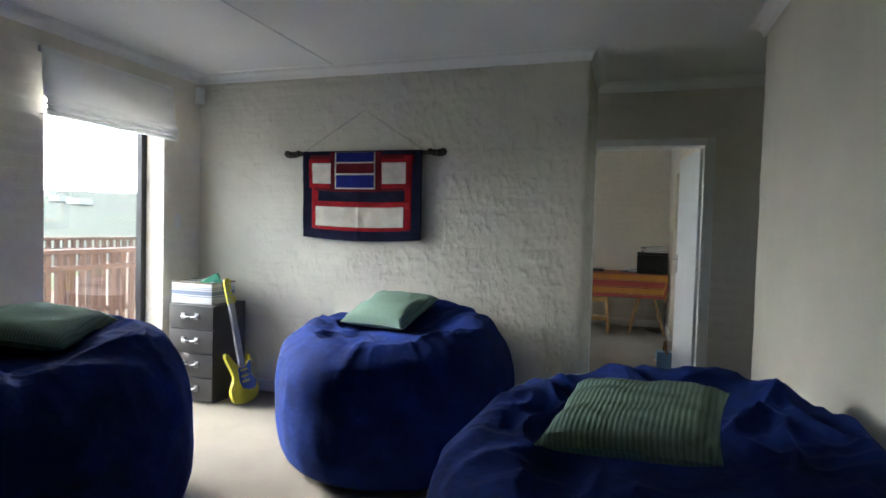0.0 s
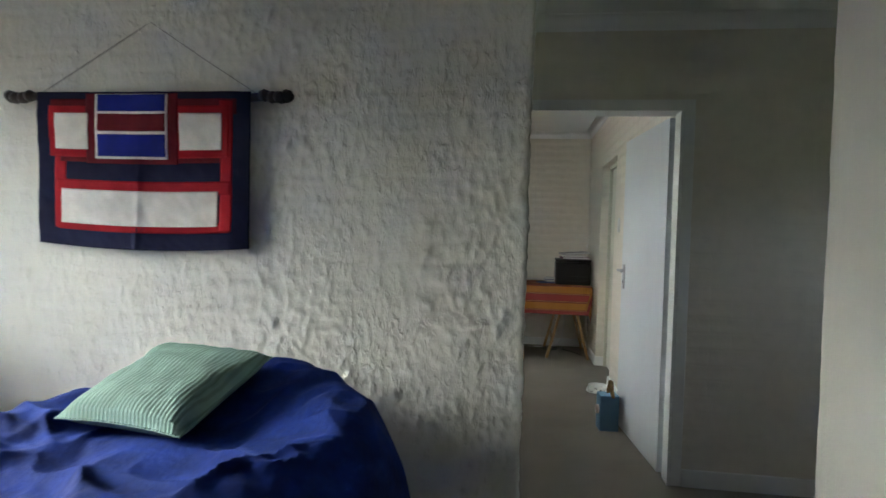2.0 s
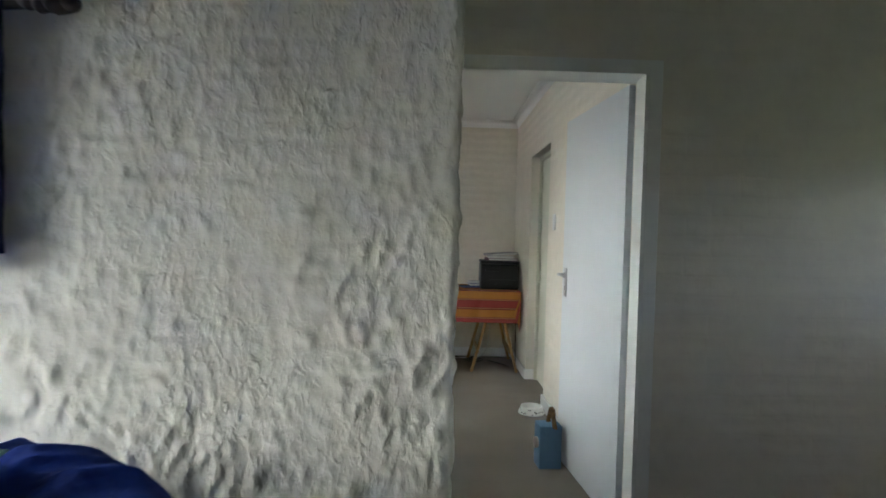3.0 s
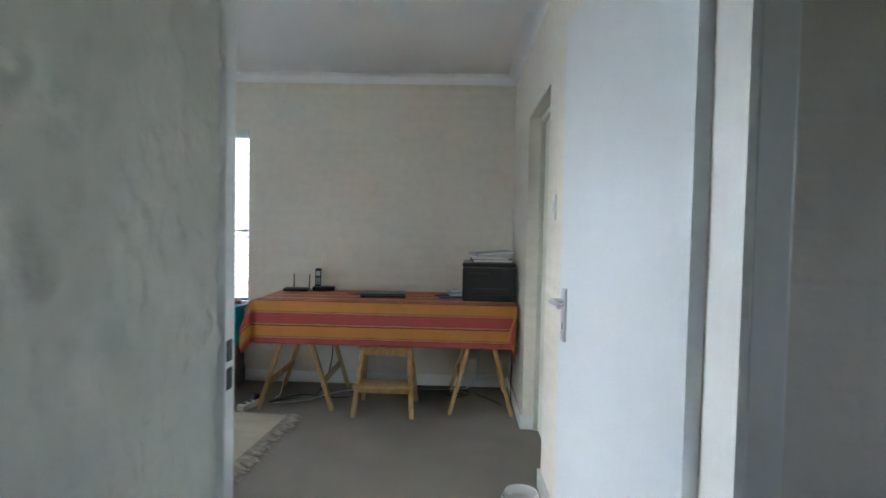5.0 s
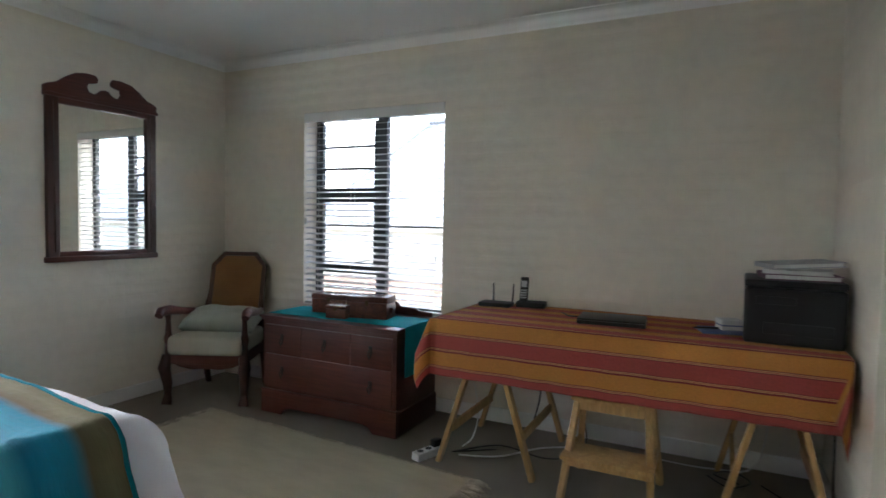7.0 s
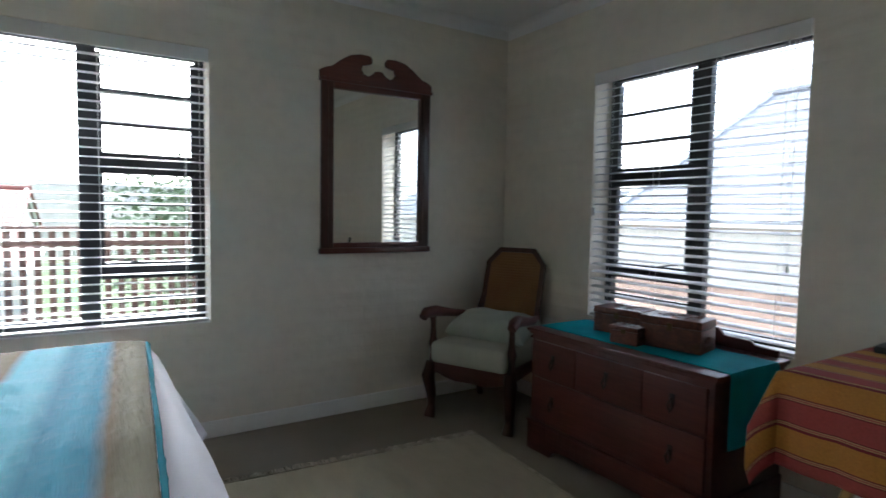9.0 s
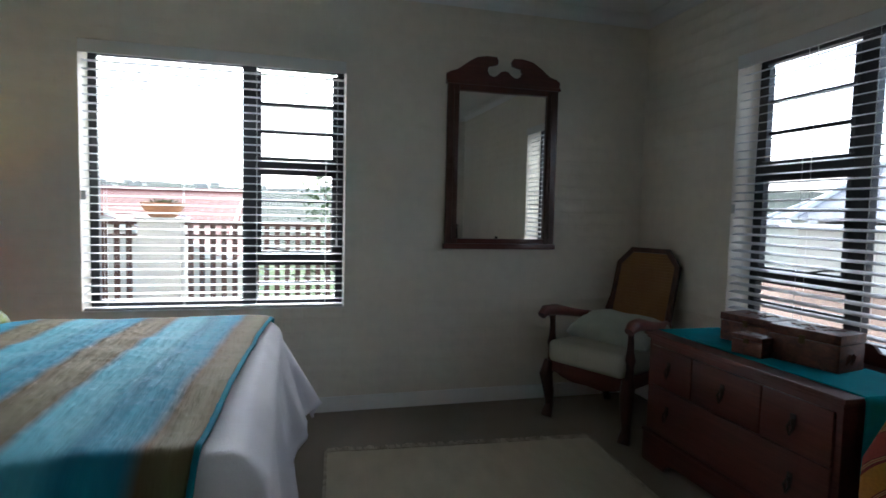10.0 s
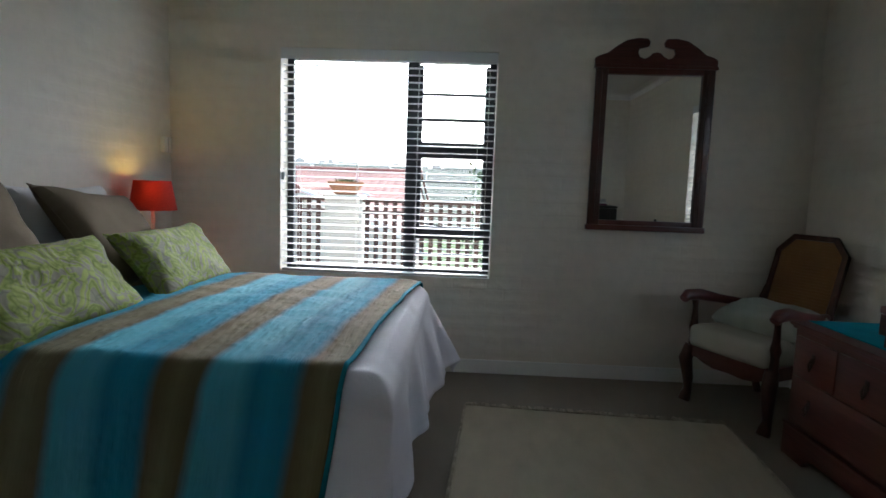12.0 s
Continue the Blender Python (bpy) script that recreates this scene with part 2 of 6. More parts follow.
M_ceramic = plain("lamp_ceramic", (0.6, 0.55, 0.42), 0.3, bump=0)


def glass_material():
    m, tree, bsdf = nodes_of("window_glass")
    bsdf.inputs["Base Color"].default_value = (0.97, 0.99, 0.98, 1)
    bsdf.inputs["Roughness"].default_value = 0.0
    bsdf.inputs["Transmission Weight"].default_value = 1.0
    bsdf.inputs["IOR"].default_value = 1.45
    return m


def blind_material():
    """White linen that lets daylight glow through."""
    m, tree, bsdf = nodes_of("sheer_white_linen")
    n = node(tree, "ShaderNodeTexNoise", Scale=220.0, Detail=3.0)
    tree.links.new(local(tree), n.inputs["Vector"])
    weave = ramp(tree, n.outputs[0], [(0.3, (0.7, 0.7, 0.69)), (0.7, (0.78, 0.78, 0.77))])
    tree.links.new(weave, bsdf.inputs["Base Color"])
    bsdf.inputs["Roughness"].default_value = 0.9
    bumped(tree, bsdf, n.outputs[0], 0.001)
    back = tree.nodes.new("ShaderNodeBsdfTranslucent")
    tree.links.new(weave, back.inputs["Color"])
    mix = node(tree, "ShaderNodeMixShader", Fac=0.22)
    tree.links.new(bsdf.outputs[0], mix.inputs[1])
    tree.links.new(back.outputs[0], mix.inputs[2])
    tree.links.new(mix.outputs[0], tree.nodes["Material Output"].inputs["Surface"])
    return m


def mirror_material():
    m, tree, bsdf = nodes_of("mirror_silvering")
    bsdf.inputs["Base Color"].default_value = (0.86, 0.88, 0.86, 1)
    bsdf.inputs["Metallic"].default_value = 1.0
    bsdf.inputs["Roughness"].default_value = 0.015
    return m


def shade_material():
    m, tree, bsdf = nodes_of("red_lampshade_cloth")
    n = node(tree, "ShaderNodeTexNoise", Scale=180.0)
    tree.links.new(local(tree), n.inputs["Vector"])
    tree.links.new(ramp(tree, n.outputs[0], [(0.3, (0.5, 0.03, 0.015)), (0.7, (0.62, 0.05, 0.02))]), bsdf.inputs["Base Color"])
    bsdf.inputs["Roughness"].default_value = 0.9
    bsdf.inputs["Transmission Weight"].default_value = 0.25
    bumped(tree, bsdf, n.outputs[0], 0.0005)
    return m


def bulb_material():
    m, tree, bsdf = nodes_of("lit_bulb")
    bsdf.inputs["Emission Color"].default_value = (1.0, 0.66, 0.3, 1)
    bsdf.inputs["Emission Strength"].default_value = 1.0
    return m


def throw_material():
    """Woven throw: repeating bands of olive brown, deep teal and pale blue that melt into one another, with slubs."""
    m, tree, bsdf = nodes_of("striped_cotton_throw")
    pos = local(tree)
    sep = tree.nodes.new("ShaderNodeSeparateXYZ")
    tree.links.new(pos, sep.inputs[0])
    n = node(tree, "ShaderNodeTexNoise", Scale=9.0, Detail=4.0)
    mp = node(tree, "ShaderNodeMapping", Scale=(0.6, 1.0, 0.6))
    tree.links.new(pos, mp.inputs["Vector"])
    tree.links.new(mp.outputs[0], n.inputs["Vector"])
    wobble = math_node(tree, "MULTIPLY", math_node(tree, "SUBTRACT", n.outputs[0], 0.5), 0.016)
    y = math_node(tree, "ADD", math_node(tree, "ADD", sep.outputs[1], wobble), math_node(tree, "MULTIPLY", math_node(tree, "ADD", sep.outputs[0], 1.08), 0.065))
    t = math_node(tree, "FRACT", math_node(tree, "DIVIDE", math_node(tree, "SUBTRACT", 1.49, y), 0.385))
    olive, olive2 = (0.115, 0.1, 0.048), (0.175, 0.158, 0.08)
    teal, pale, mid = (0.008, 0.22, 0.36), (0.075, 0.38, 0.52), (0.012, 0.28, 0.45)
    band = ramp(tree, t, [(0.0, olive), (0.14, olive2), (0.27, olive), (0.36, teal), (0.48, mid), (0.6, teal), (0.72, pale), (0.92, pale), (1.0, olive)])
    edge = math_node(tree, "GREATER_THAN", y, 1.49)
    col = mixed(tree, edge, band, (0.03, 0.24, 0.3))
    streak = node(tree, "ShaderNodeTexNoise", Scale=1.0, Detail=3.0)
    mp2 = node(tree, "ShaderNodeMapping", Scale=(14, 160, 14))
    tree.links.new(pos, mp2.inputs["Vector"])
    tree.links.new(mp2.outputs[0], streak.inputs["Vector"])
    s = ramp(tree, streak.outputs[0], [(0.3, (0.6,) * 3), (0.5, (1.0,) * 3)])
    tree.links.new(mixed(tree, 0.13, col, s, "MULTIPLY"), bsdf.inputs["Base Color"])
    bsdf.inputs["Roughness"].default_value = 0.85
    slub = node(tree, "ShaderNodeTexNoise", Scale=1.0, Detail=2.0)
    mp3 = node(tree, "ShaderNodeMapping", Scale=(18, 60, 18))
    tree.links.new(pos, mp3.inputs["Vector"])
    tree.links.new(mp3.outputs[0], slub.inputs["Vector"])
    bumped(tree, bsdf, slub.outputs[0], 0.0035, 0.6)
    bumped(tree, bsdf, streak.outputs[0], 0.0015)
    return m


def cloth_material():
    """Striped tablecloth: bands of mustard and brick red with thin pale lines, running along the table."""
    m, tree, bsdf = nodes_of("striped_tablecloth")
    uv = tree.nodes.new("ShaderNodeUVMap").outputs[0]
    sep = tree.nodes.new("ShaderNodeSeparateXYZ")
    tree.links.new(uv, sep.inputs[0])
    t = math_node(tree, "FRACT", math_node(tree, "DIVIDE", sep.outputs[1], 0.178))
    red, gold, line, deep = (0.38, 0.065, 0.055), (0.52, 0.225, 0.04), (0.56, 0.36, 0.16), (0.2, 0.02, 0.025)
    col = ramp(tree, t, [(0.0, deep), (0.025, line), (0.04, red), (0.06, line), (0.075, deep), (0.095, red), (0.465, deep), (0.49, line), (0.505, red), (0.525, line), (0.54, deep), (0.565, gold), (0.975, deep)], "CONSTANT")
    n = node(tree, "ShaderNodeTexNoise", Scale=140.0, Detail=3.0)
    tree.links.new(local(tree), n.inputs["Vector"])
    s = ramp(tree, n.outputs[0], [(0.3, (0.8,) * 3), (0.7, (1.0,) * 3)])
    tree.links.new(mixed(tree, 1.0, col, s, "MULTIPLY"), bsdf.inputs["Base Color"])
    bsdf.inputs["Roughness"].default_value = 0.85
    bumped(tree, bsdf, n.outputs[0], 0.0008)
    return m


def ribbed_material():
    m, tree, bsdf = nodes_of("green_ribbed_corduroy")
    pos = local(tree)
    w = node(tree, "ShaderNodeTexWave", Scale=22.0, Distortion=0.6, Detail=2.0)
    w.wave_type, w.bands_direction = "BANDS", "X"
    tree.links.new(pos, w.inputs["Vector"])
    n = node(tree, "ShaderNodeTexNoise", Scale=6.0, Detail=4.0)
    tree.links.new(pos, n.inputs["Vector"])
    c = ramp(tree, w.outputs[0], [(0.05, (0.15, 0.25, 0.195)), (0.5, (0.215, 0.345, 0.275))])
    c2 = ramp(tree, n.outputs[0], [(0.3, (0.8,) * 3), (0.7, (1.0,) * 3)])
    tree.links.new(mixed(tree, 1.0, c, c2, "MULTIPLY"), bsdf.inputs["Base Color"])
    bsdf.inputs["Roughness"].default_value = 0.9
    bumped(tree, bsdf, w.outputs[0], 0.0016)
    return m


def leafy_material():
    """Green and grey cushion cloth with curling embroidered leaves."""
    m, tree, bsdf = nodes_of("leaf_embroidered_cloth")
    pos = local(tree)
    n = node(tree, "ShaderNodeTexNoise", Scale=6.5, Detail=1.0, Distortion=3.2)
    tree.links.new(pos, n.inputs["Vector"])
    v = node(tree, "ShaderNodeTexVoronoi", Scale=16.0)
    v.feature = "DISTANCE_TO_EDGE"
    tree.links.new(pos, v.inputs["Vector"])
    base, leaf, pale = (0.2, 0.2, 0.125), (0.14, 0.19, 0.022), (0.25, 0.31, 0.06)
    c = ramp(tree, n.outputs[0], [(0.36, base), (0.4, pale), (0.46, leaf), (0.53, pale), (0.57, base), (0.62, base), (0.66, pale)])
    s = ramp(tree, v.outputs[0], [(0.02, (0.75,) * 3), (0.08, (1.0,) * 3)])
    tree.links.new(mixed(tree, 1.0, c, s, "MULTIPLY"), bsdf.inputs["Base Color"])
    bsdf.inputs["Roughness"].default_value = 0.85
    bumped(tree, bsdf, n.outputs[0], 0.006)
    return m


M_sheer = blind_material()
M_glass, M_mirror, M_shade, M_bulb = glass_material(), mirror_material(), shade_material(), bulb_material()
M_throw, M_cloth, M_rib, M_leafy = throw_material(), cloth_material(), ribbed_material(), leafy_material()


# ---- mesh helpers ----
def bx(x0, x1, y0, y1, z0, z1, bevel=0.0, seg=2):
    bm = bmesh.new()
    bmesh.ops.create_cube(bm, size=1.0)
    for v in bm.verts:
        v.co = Vector((x0 + (v.co.x + 0.5) * (x1 - x0), y0 + (v.co.y + 0.5) * (y1 - y0), z0 + (v.co.z + 0.5) * (z1 - z0)))
    if bevel:
        bmesh.ops.bevel(bm, geom=bm.edges[:], offset=bevel, segments=seg, profile=0.6, affect="EDGES")
    return bm


def joined(*bms):
    out = bms[0]
    for b in bms[1:]:
        me = bpy.data.meshes.new("tmp")
        b.to_mesh(me)
        out.from_mesh(me)
        bpy.data.meshes.remove(me)
        b.free()
    return out


def moved(bm, m):
    bmesh.ops.transform(bm, matrix=m, verts=bm.verts[:])
    return bm


def lathe(profile, n=32, close=False):
    bm = bmesh.new()
    rings = []
    for r, z in profile:
        rings.append([bm.verts.new((r * math.cos(2 * math.pi * k / n), r * math.sin(2 * math.pi * k / n), z)) for k in range(n)])
    for a, b in zip(rings, rings[1:]):
        for k in range(n):
            bm.faces.new((a[k], a[(k + 1) % n], b[(k + 1) % n], b[k]))
    if profile[0][0] > 1e-6:
        bm.faces.new(rings[0][::-1])
    if profile[-1][0] > 1e-6:
        bm.faces.new(rings[-1])
    bmesh.ops.remove_doubles(bm, verts=bm.verts[:], dist=1e-6)
    return bm


def tube(points, radius, n=8):
    """A round bar along points; radius is a number or a list."""
    bm = bmesh.new()
    pts = [Vector(p) for p in points]
    rad = radius if isinstance(radius, list) else [radius] * len(pts)
    rings, side = [], None
    for k, p in enumerate(pts):
        d = (pts[min(k + 1, len(pts) - 1)] - pts[max(k - 1, 0)]).normalized()
        if side is None:
            side = d.cross(Vector((0, 0, 1)))
            if side.length < 1e-3:
                side = d.cross(Vector((0, 1, 0)))
        else:
            side = side - d * side.dot(d)
        side.normalize()
        up = side.cross(d)
        rings.append([bm.verts.new(p + rad[k] * (math.cos(2 * math.pi * j / n) * side + math.sin(2 * math.pi * j / n) * up)) for j in range(n)])
    for a, b in zip(rings, rings[1:]):
        for j in range(n):
            bm.faces.new((a[j], a[(j + 1) % n], b[(j + 1) % n], b[j]))
    bm.faces.new(rings[0][::-1])
    bm.faces.new(rings[-1])
    bmesh.ops.recalc_face_normals(bm, faces=bm.faces[:])
    return bm


def prism(outline, thick, bevel=0.0):
    """An outline in x and z, thickened along y from 0 to thick."""
    bm = bmesh.new()
    vs = [bm.verts.new((x, 0, z)) for x, z in outline]
    f = bm.faces.new(vs)
    r = bmesh.ops.extrude_face_region(bm, geom=[f])
    bmesh.ops.translate(bm, vec=(0, thick, 0), verts=[g for g in r["geom"] if isinstance(g, bmesh.types.BMVert)])
    bmesh.ops.recalc_face_normals(bm, faces=bm.faces[:])
    if bevel:
        sharp = [e for e in bm.edges if abs(e.verts[0].co.y - e.verts[1].co.y) < 1e-6]
        bmesh.ops.bevel(bm, geom=sharp, offset=bevel, segments=2, profile=0.6, affect="EDGES")
    return bm


def bar(p, q, w, d, bevel=0.003):
    """A square bar from p to q, w by d across."""
    p, q = Vector(p), Vector(q)
    bm = bx(-w / 2, w / 2, -d / 2, d / 2, 0, (q - p).length, bevel, 1)
    return moved(bm, Matrix.Translation(p) @ (q - p).to_track_quat("Z", "Y").to_matrix().to_4x4())


def sheet(f, nu, nv, close_u=False):
    """A grid surface from f(u, v), u and v from 0 to 1."""
    bm = bmesh.new()
    grid = [[bm.verts.new(f(i / nu, j / nv)) for j in range(nv + 1)] for i in range(nu if close_u else nu + 1)]
    for i in range(nu):
        a, b = grid[i], grid[(i + 1) % len(grid)]
        for j in range(nv):
            bm.faces.new((a[j], b[j], b[j + 1], a[j + 1]))
    bmesh.ops.recalc_face_normals(bm, faces=bm.faces[:])
    return bm


def mesh_of(name, bm, material, smooth=True):
    me = bpy.data.meshes.new(name)
    bm.to_mesh(me)
    bm.free()
    me.materials.append(material)
    if smooth:
        me.polygons.foreach_set("use_smooth", [True] * len(me.polygons))
        me.set_sharp_from_angle(angle=radians(40))
    return me


def part(name, bm, material, parent, label="", smooth=True):
    ob = new(name, mesh_of(name, bm, material, smooth))
    ob.parent = parent
    return tagged(ob, label)


def thing(name, label, category, m=None, group="", kind=""):
    ob = new(name)
    ob.empty_display_size = 0.05
    if m is not None:
        ob.matrix_world = m
    return tagged(ob, label, category, group, kind)


def single(name, bm, material, label, category, m=None, kind="", group="", smooth=True):
    ob = new(name, mesh_of(name, bm, material, smooth))
    if m is not None:
        ob.matrix_world = m
    return tagged(ob, label, category, group, kind)


def solidify(ob, t, offset=-1):
    md = ob.modifiers.new("thickness", "SOLIDIFY")
    md.thickness, md.offset = t, offset
    return ob


def nz(x, y, z=0.0):
    return noise.noise(Vector((x, y, z)))


# ---- structure ----
H, HL = 2.60, 2.52            # ceilings of the bedroom and of the lounge
LW, LE, LB, LN = -3.09, 0.978, -2.6, 3.73   # lounge: west, east, back, textured wall
BW, BE, BS, BN = -3.455, 0.838, 4.30, 8.516  # bedroom
T = 0.23
F0, F1, FY0, FY1, FH = 0.026, 0.838, 4.645, 4.80, 2.02   # bedroom doorway


def structure(name, bm, material, label, category, smooth=False):
    return single(name, bm, material, label, category, kind="structure", smooth=smooth)


structure("floor", bx(BW - T, 2.8, LB - T, BN + T, -0.12, 0.0), M_carpet, "beige looped carpet over all rooms", "floor")
structure("ceiling_lounge", joined(bx(BW - T, 2.8, LB - T, BS - 0.1, HL, H + 0.15), bx(-0.1, 2.8, BS - 0.1, FY0 + 0.05, HL, H + 0.15)), M_ceiling, "flat white painted lounge ceiling", "ceiling")
structure("ceiling_bedroom", joined(bx(BW - T, 2.8, FY0 + 0.05, BN + T, H, H + 0.15), bx(BW - T, -0.1, BS - 0.1, FY0 + 0.05, H, H + 0.15)), M_ceiling, "flat white painted bedroom ceiling", "ceiling")

# lounge west wall with the balcony door's opening
D0, D1, DH = 2.42, 3.35, 2.3
structure("wall_lounge_west", joined(
    bx(LW - T, LW, LB - T, D0, 0, H), bx(LW - T, LW, D0, D1, DH, H), bx(LW - T, LW, D1, LN + 0.02, 0, H)),
    M_wall, "cream painted lounge wall with a balcony doorway", "wall")
structure("wall_lounge_back", bx(LW - T, LE + T, LB - T, LB, 0, H), M_wall, "cream painted back wall of the lounge", "wall")


def step_up(a, b, x):
    """Smooth rise from 0 at a to 1 at b."""
    x = max(0.0, min(1.0, (x - a) / (b - a)))
    return x * x * (3 - 2 * x)


def lump(s, z, k):
    """Relief of the hand-thrown plaster, in metres, at s along and z up the wall: trickles and crumbs over bagged brick."""
    w, w2 = 0.045 * nz(s * 5, z * 5, k + 11), 0.02 * nz(s * 14, z * 12, k + 17)
    rough = max(0.14, min(1.0, 0.08 + 0.28 * s - 0.12 * z + 0.55 * nz(s * 1.3, z * 1.3, k + 5)))
    drip = step_up(0.05, 0.4, nz((s + w) * 19, (z + w2) * 10, k))
    crumb = step_up(0.02, 0.34, nz((s - w) * 36, (z - w) * 20, k + 21))
    knob = step_up(0.24, 0.52, nz((s + w2) * 21, (z + w) * 19, k + 7))
    row = math.floor((z + 0.25 * w) / 0.086)
    along = (s + 0.3 * w) / 0.232 + 0.5 * (row % 2)
    cell = math.floor(along)
    proud = 0.5 + 0.5 * math.sin(row * 12.9898 + cell * 78.233)
    fz, fs = (z + 0.25 * w) / 0.086 - row, along - cell
    block = step_up(0.0, 0.22, min(fz, 1 - fz)) * step_up(0.0, 0.1, min(fs, 1 - fs))
    swell = 0.009 * nz(s * 2.6, z * 3.4, k + 3) + 0.005 * nz(s * 7, z * 8, k + 4)
    trowel = 0.0022 * nz(s * 16 + 3 * w, z * 13, k + 2)
    return rough * (0.0036 * drip + 0.0054 * crumb + 0.0032 * knob) + (1.1 - rough) * 0.0024 * block * (0.2 + proud) + 0.002 * crumb * drip + swell + trowel


def rough_wall(points, height, k, amount, material, step=0.0085):
    """Plaster skin along a plan of straight runs with rounded corners; the room lies to the right of the way."""
    way = []
    for (x0, y0), (x1, y1) in zip(points, points[1:]):
        n = max(2, int(math.hypot(x1 - x0, y1 - y0) / step))
        way += [(x0 + (x1 - x0) * i / n, y0 + (y1 - y0) * i / n) for i in range(n)]
    way.append(points[-1])
    for _ in range(3):
        way = [way[0]] + [((a[0] + 2 * b[0] + c[0]) / 4, (a[1] + 2 * b[1] + c[1]) / 4) for a, b, c in zip(way, way[1:], way[2:])] + [way[-1]]
    rows = int(height / step)
    verts, faces, s = [], [], 0.0
    for i, (x, y) in enumerate(way):
        a, b = way[max(i - 1, 0)], way[min(i + 1, len(way) - 1)]
        dx, dy = b[0] - a[0], b[1] - a[1]
        ln = math.hypot(dx, dy)
        nx, ny = dy / ln, -dx / ln
        if i:
            s += math.hypot(x - way[i - 1][0], y - way[i - 1][1])
        for j in range(rows + 1):
            z = height * j / rows
            d = amount * lump(s, z, k)
            verts.append((x + nx * d, y + ny * d, z))
    for i in range(len(way) - 1):
        for j in range(rows):
            a = i * (rows + 1) + j
            faces.append((a, a + rows + 1, a + rows + 2, a + 1))
    me = bpy.data.meshes.new("plaster")
    me.from_pydata(verts, [], faces)
    me.materials.append(material)
    me.polygons.foreach_set("use_smooth", [True] * len(me.polygons))
    return me


tw = tagged(new("wall_textured", rough_wall([(LW, LN), (0.012, LN), (0.012, FY0)], H, 0.0, 1.0, M_rough)),
            "cream wall of lumpy hand-thrown plaster over brick", "wall", kind="structure")
part("wall_core", bx(LW - T, 0.0, LN + 0.015, BS - 0.21, 0, H), M_wall, tw, smooth=False)
ew = tagged(new("wall_lounge_east", rough_wall([(LE + 0.12, 3.50), (LE, 3.50), (LE, 0.2)], H, 4.0, 0.4, M_pillar, 0.02)),
            "cream painted lounge wall with an uneven plaster edge", "wall", kind="structure")
part("wall_core", bx(LE + 0.015, LE + 0.14, LB, 3.49, 0, H), M_wall, ew, smooth=False)
part("wall_plane", bx(LE, LE + 0.015, LB, 0.2, 0, H), M_wall, ew, smooth=False)
structure("wall_passage_south", bx(LE + 0.14, 2.8, 3.37, 3.49, 0, H), M_wall, "cream painted passage wall", "wall")
# the opening is an addition, never in view, that lets sky light brighten the passage
structure("wall_passage_end", joined(bx(2.66, 2.8, 3.49, 3.8, 0, H), bx(2.66, 2.8, 4.15, FY0, 0, H), bx(2.66, 2.8, 3.8, 4.15, 0, 1.25),
    bx(2.66, 2.8, 3.8, 4.15, 1.8, H)), M_wall, "cream painted end wall of the passage with an opening added for daylight", "wall")
structure("wall_passage_west", bx(-0.198, 0.0, BS - 0.208, FY0 + 0.03, 0, H), M_wall, "cream painted lobby wall", "wall")

# wall with the bedroom doorway
structure("wall_doorway", joined(
    bx(0.002, F0 - 0.034, FY0 + 0.002, FY0 + 0.03, 0, H), bx(F1 + 0.06, 2.8, FY0 + 0.008, FY1 - 0.008, 0, H),
    bx(F0 - 0.034, F1 + 0.06, FY0 + 0.008, FY1 - 0.008, FH + 0.06, H)), M_wall, "cream painted wall round the bedroom doorway", "wall")
structure("wall_bedroom_south", bx(BW - T, -0.2, BS - 0.2, BS, 0, H), M_wall, "cream painted brick wall behind the bed", "wall")

# bedroom west wall and window
W1 = (5.045, 6.468, 0.65, 2.132)
structure("wall_bedroom_west", joined(
    bx(BW - T, BW, BS, W1[0], 0, H), bx(BW - T, BW, W1[1], BN + T, 0, H),
    bx(BW - T, BW, W1[0], W1[1], 0, W1[2]), bx(BW - T, BW, W1[0], W1[1], W1[3], H)), M_wall, "cream painted brick wall with a window", "wall")
W2 = (-2.61, -1.398, 0.655, 2.135)
structure("wall_bedroom_north", joined(
    bx(BW, W2[0], BN, BN + T, 0, H), bx(W2[1], 1.2, BN, BN + T, 0, H),
    bx(W2[0], W2[1], BN, BN + T, 0, W2[2]), bx(W2[0], W2[1], BN, BN + T, W2[3], H)), M_wall, "cream painted brick wall with a window", "wall")
# bedroom east wall with a recessed cupboard doorway
C0, C1, CH = 6.67, 7.53, 2.075
structure("wall_bedroom_east", joined(
    bx(BE, BE + T, FY1 - 0.006, C0, 0, H), bx(BE, BE + T, C1, BN, 0, H), bx(BE, BE + T, C0, C1, CH, H)), M_wall, "cream painted wall with a recessed doorway", "wall")
cup = structure("door_2", bx(BE + 0.1, BE + 0.135, C0 + 0.04, C1 - 0.04, 0.01, CH - 0.04, 0.002), M_cupboard, "closed pale cream door set back in its opening", "door")
part("door_frame", joined(bx(BE + 0.075, BE + 0.15, C0, C0 + 0.037, 0, CH), bx(BE + 0.075, BE + 0.15, C1 - 0.037, C1, 0, CH),
     bx(BE + 0.075, BE + 0.15, C0 + 0.037, C1 - 0.037, CH - 0.037, CH)), M_cupboard, cup)
structure("wall_cupboard_back", bx(BE + 0.16, BE + T, C0, C1, 0, CH), M_wall, "plain wall closing the recess", "wall")


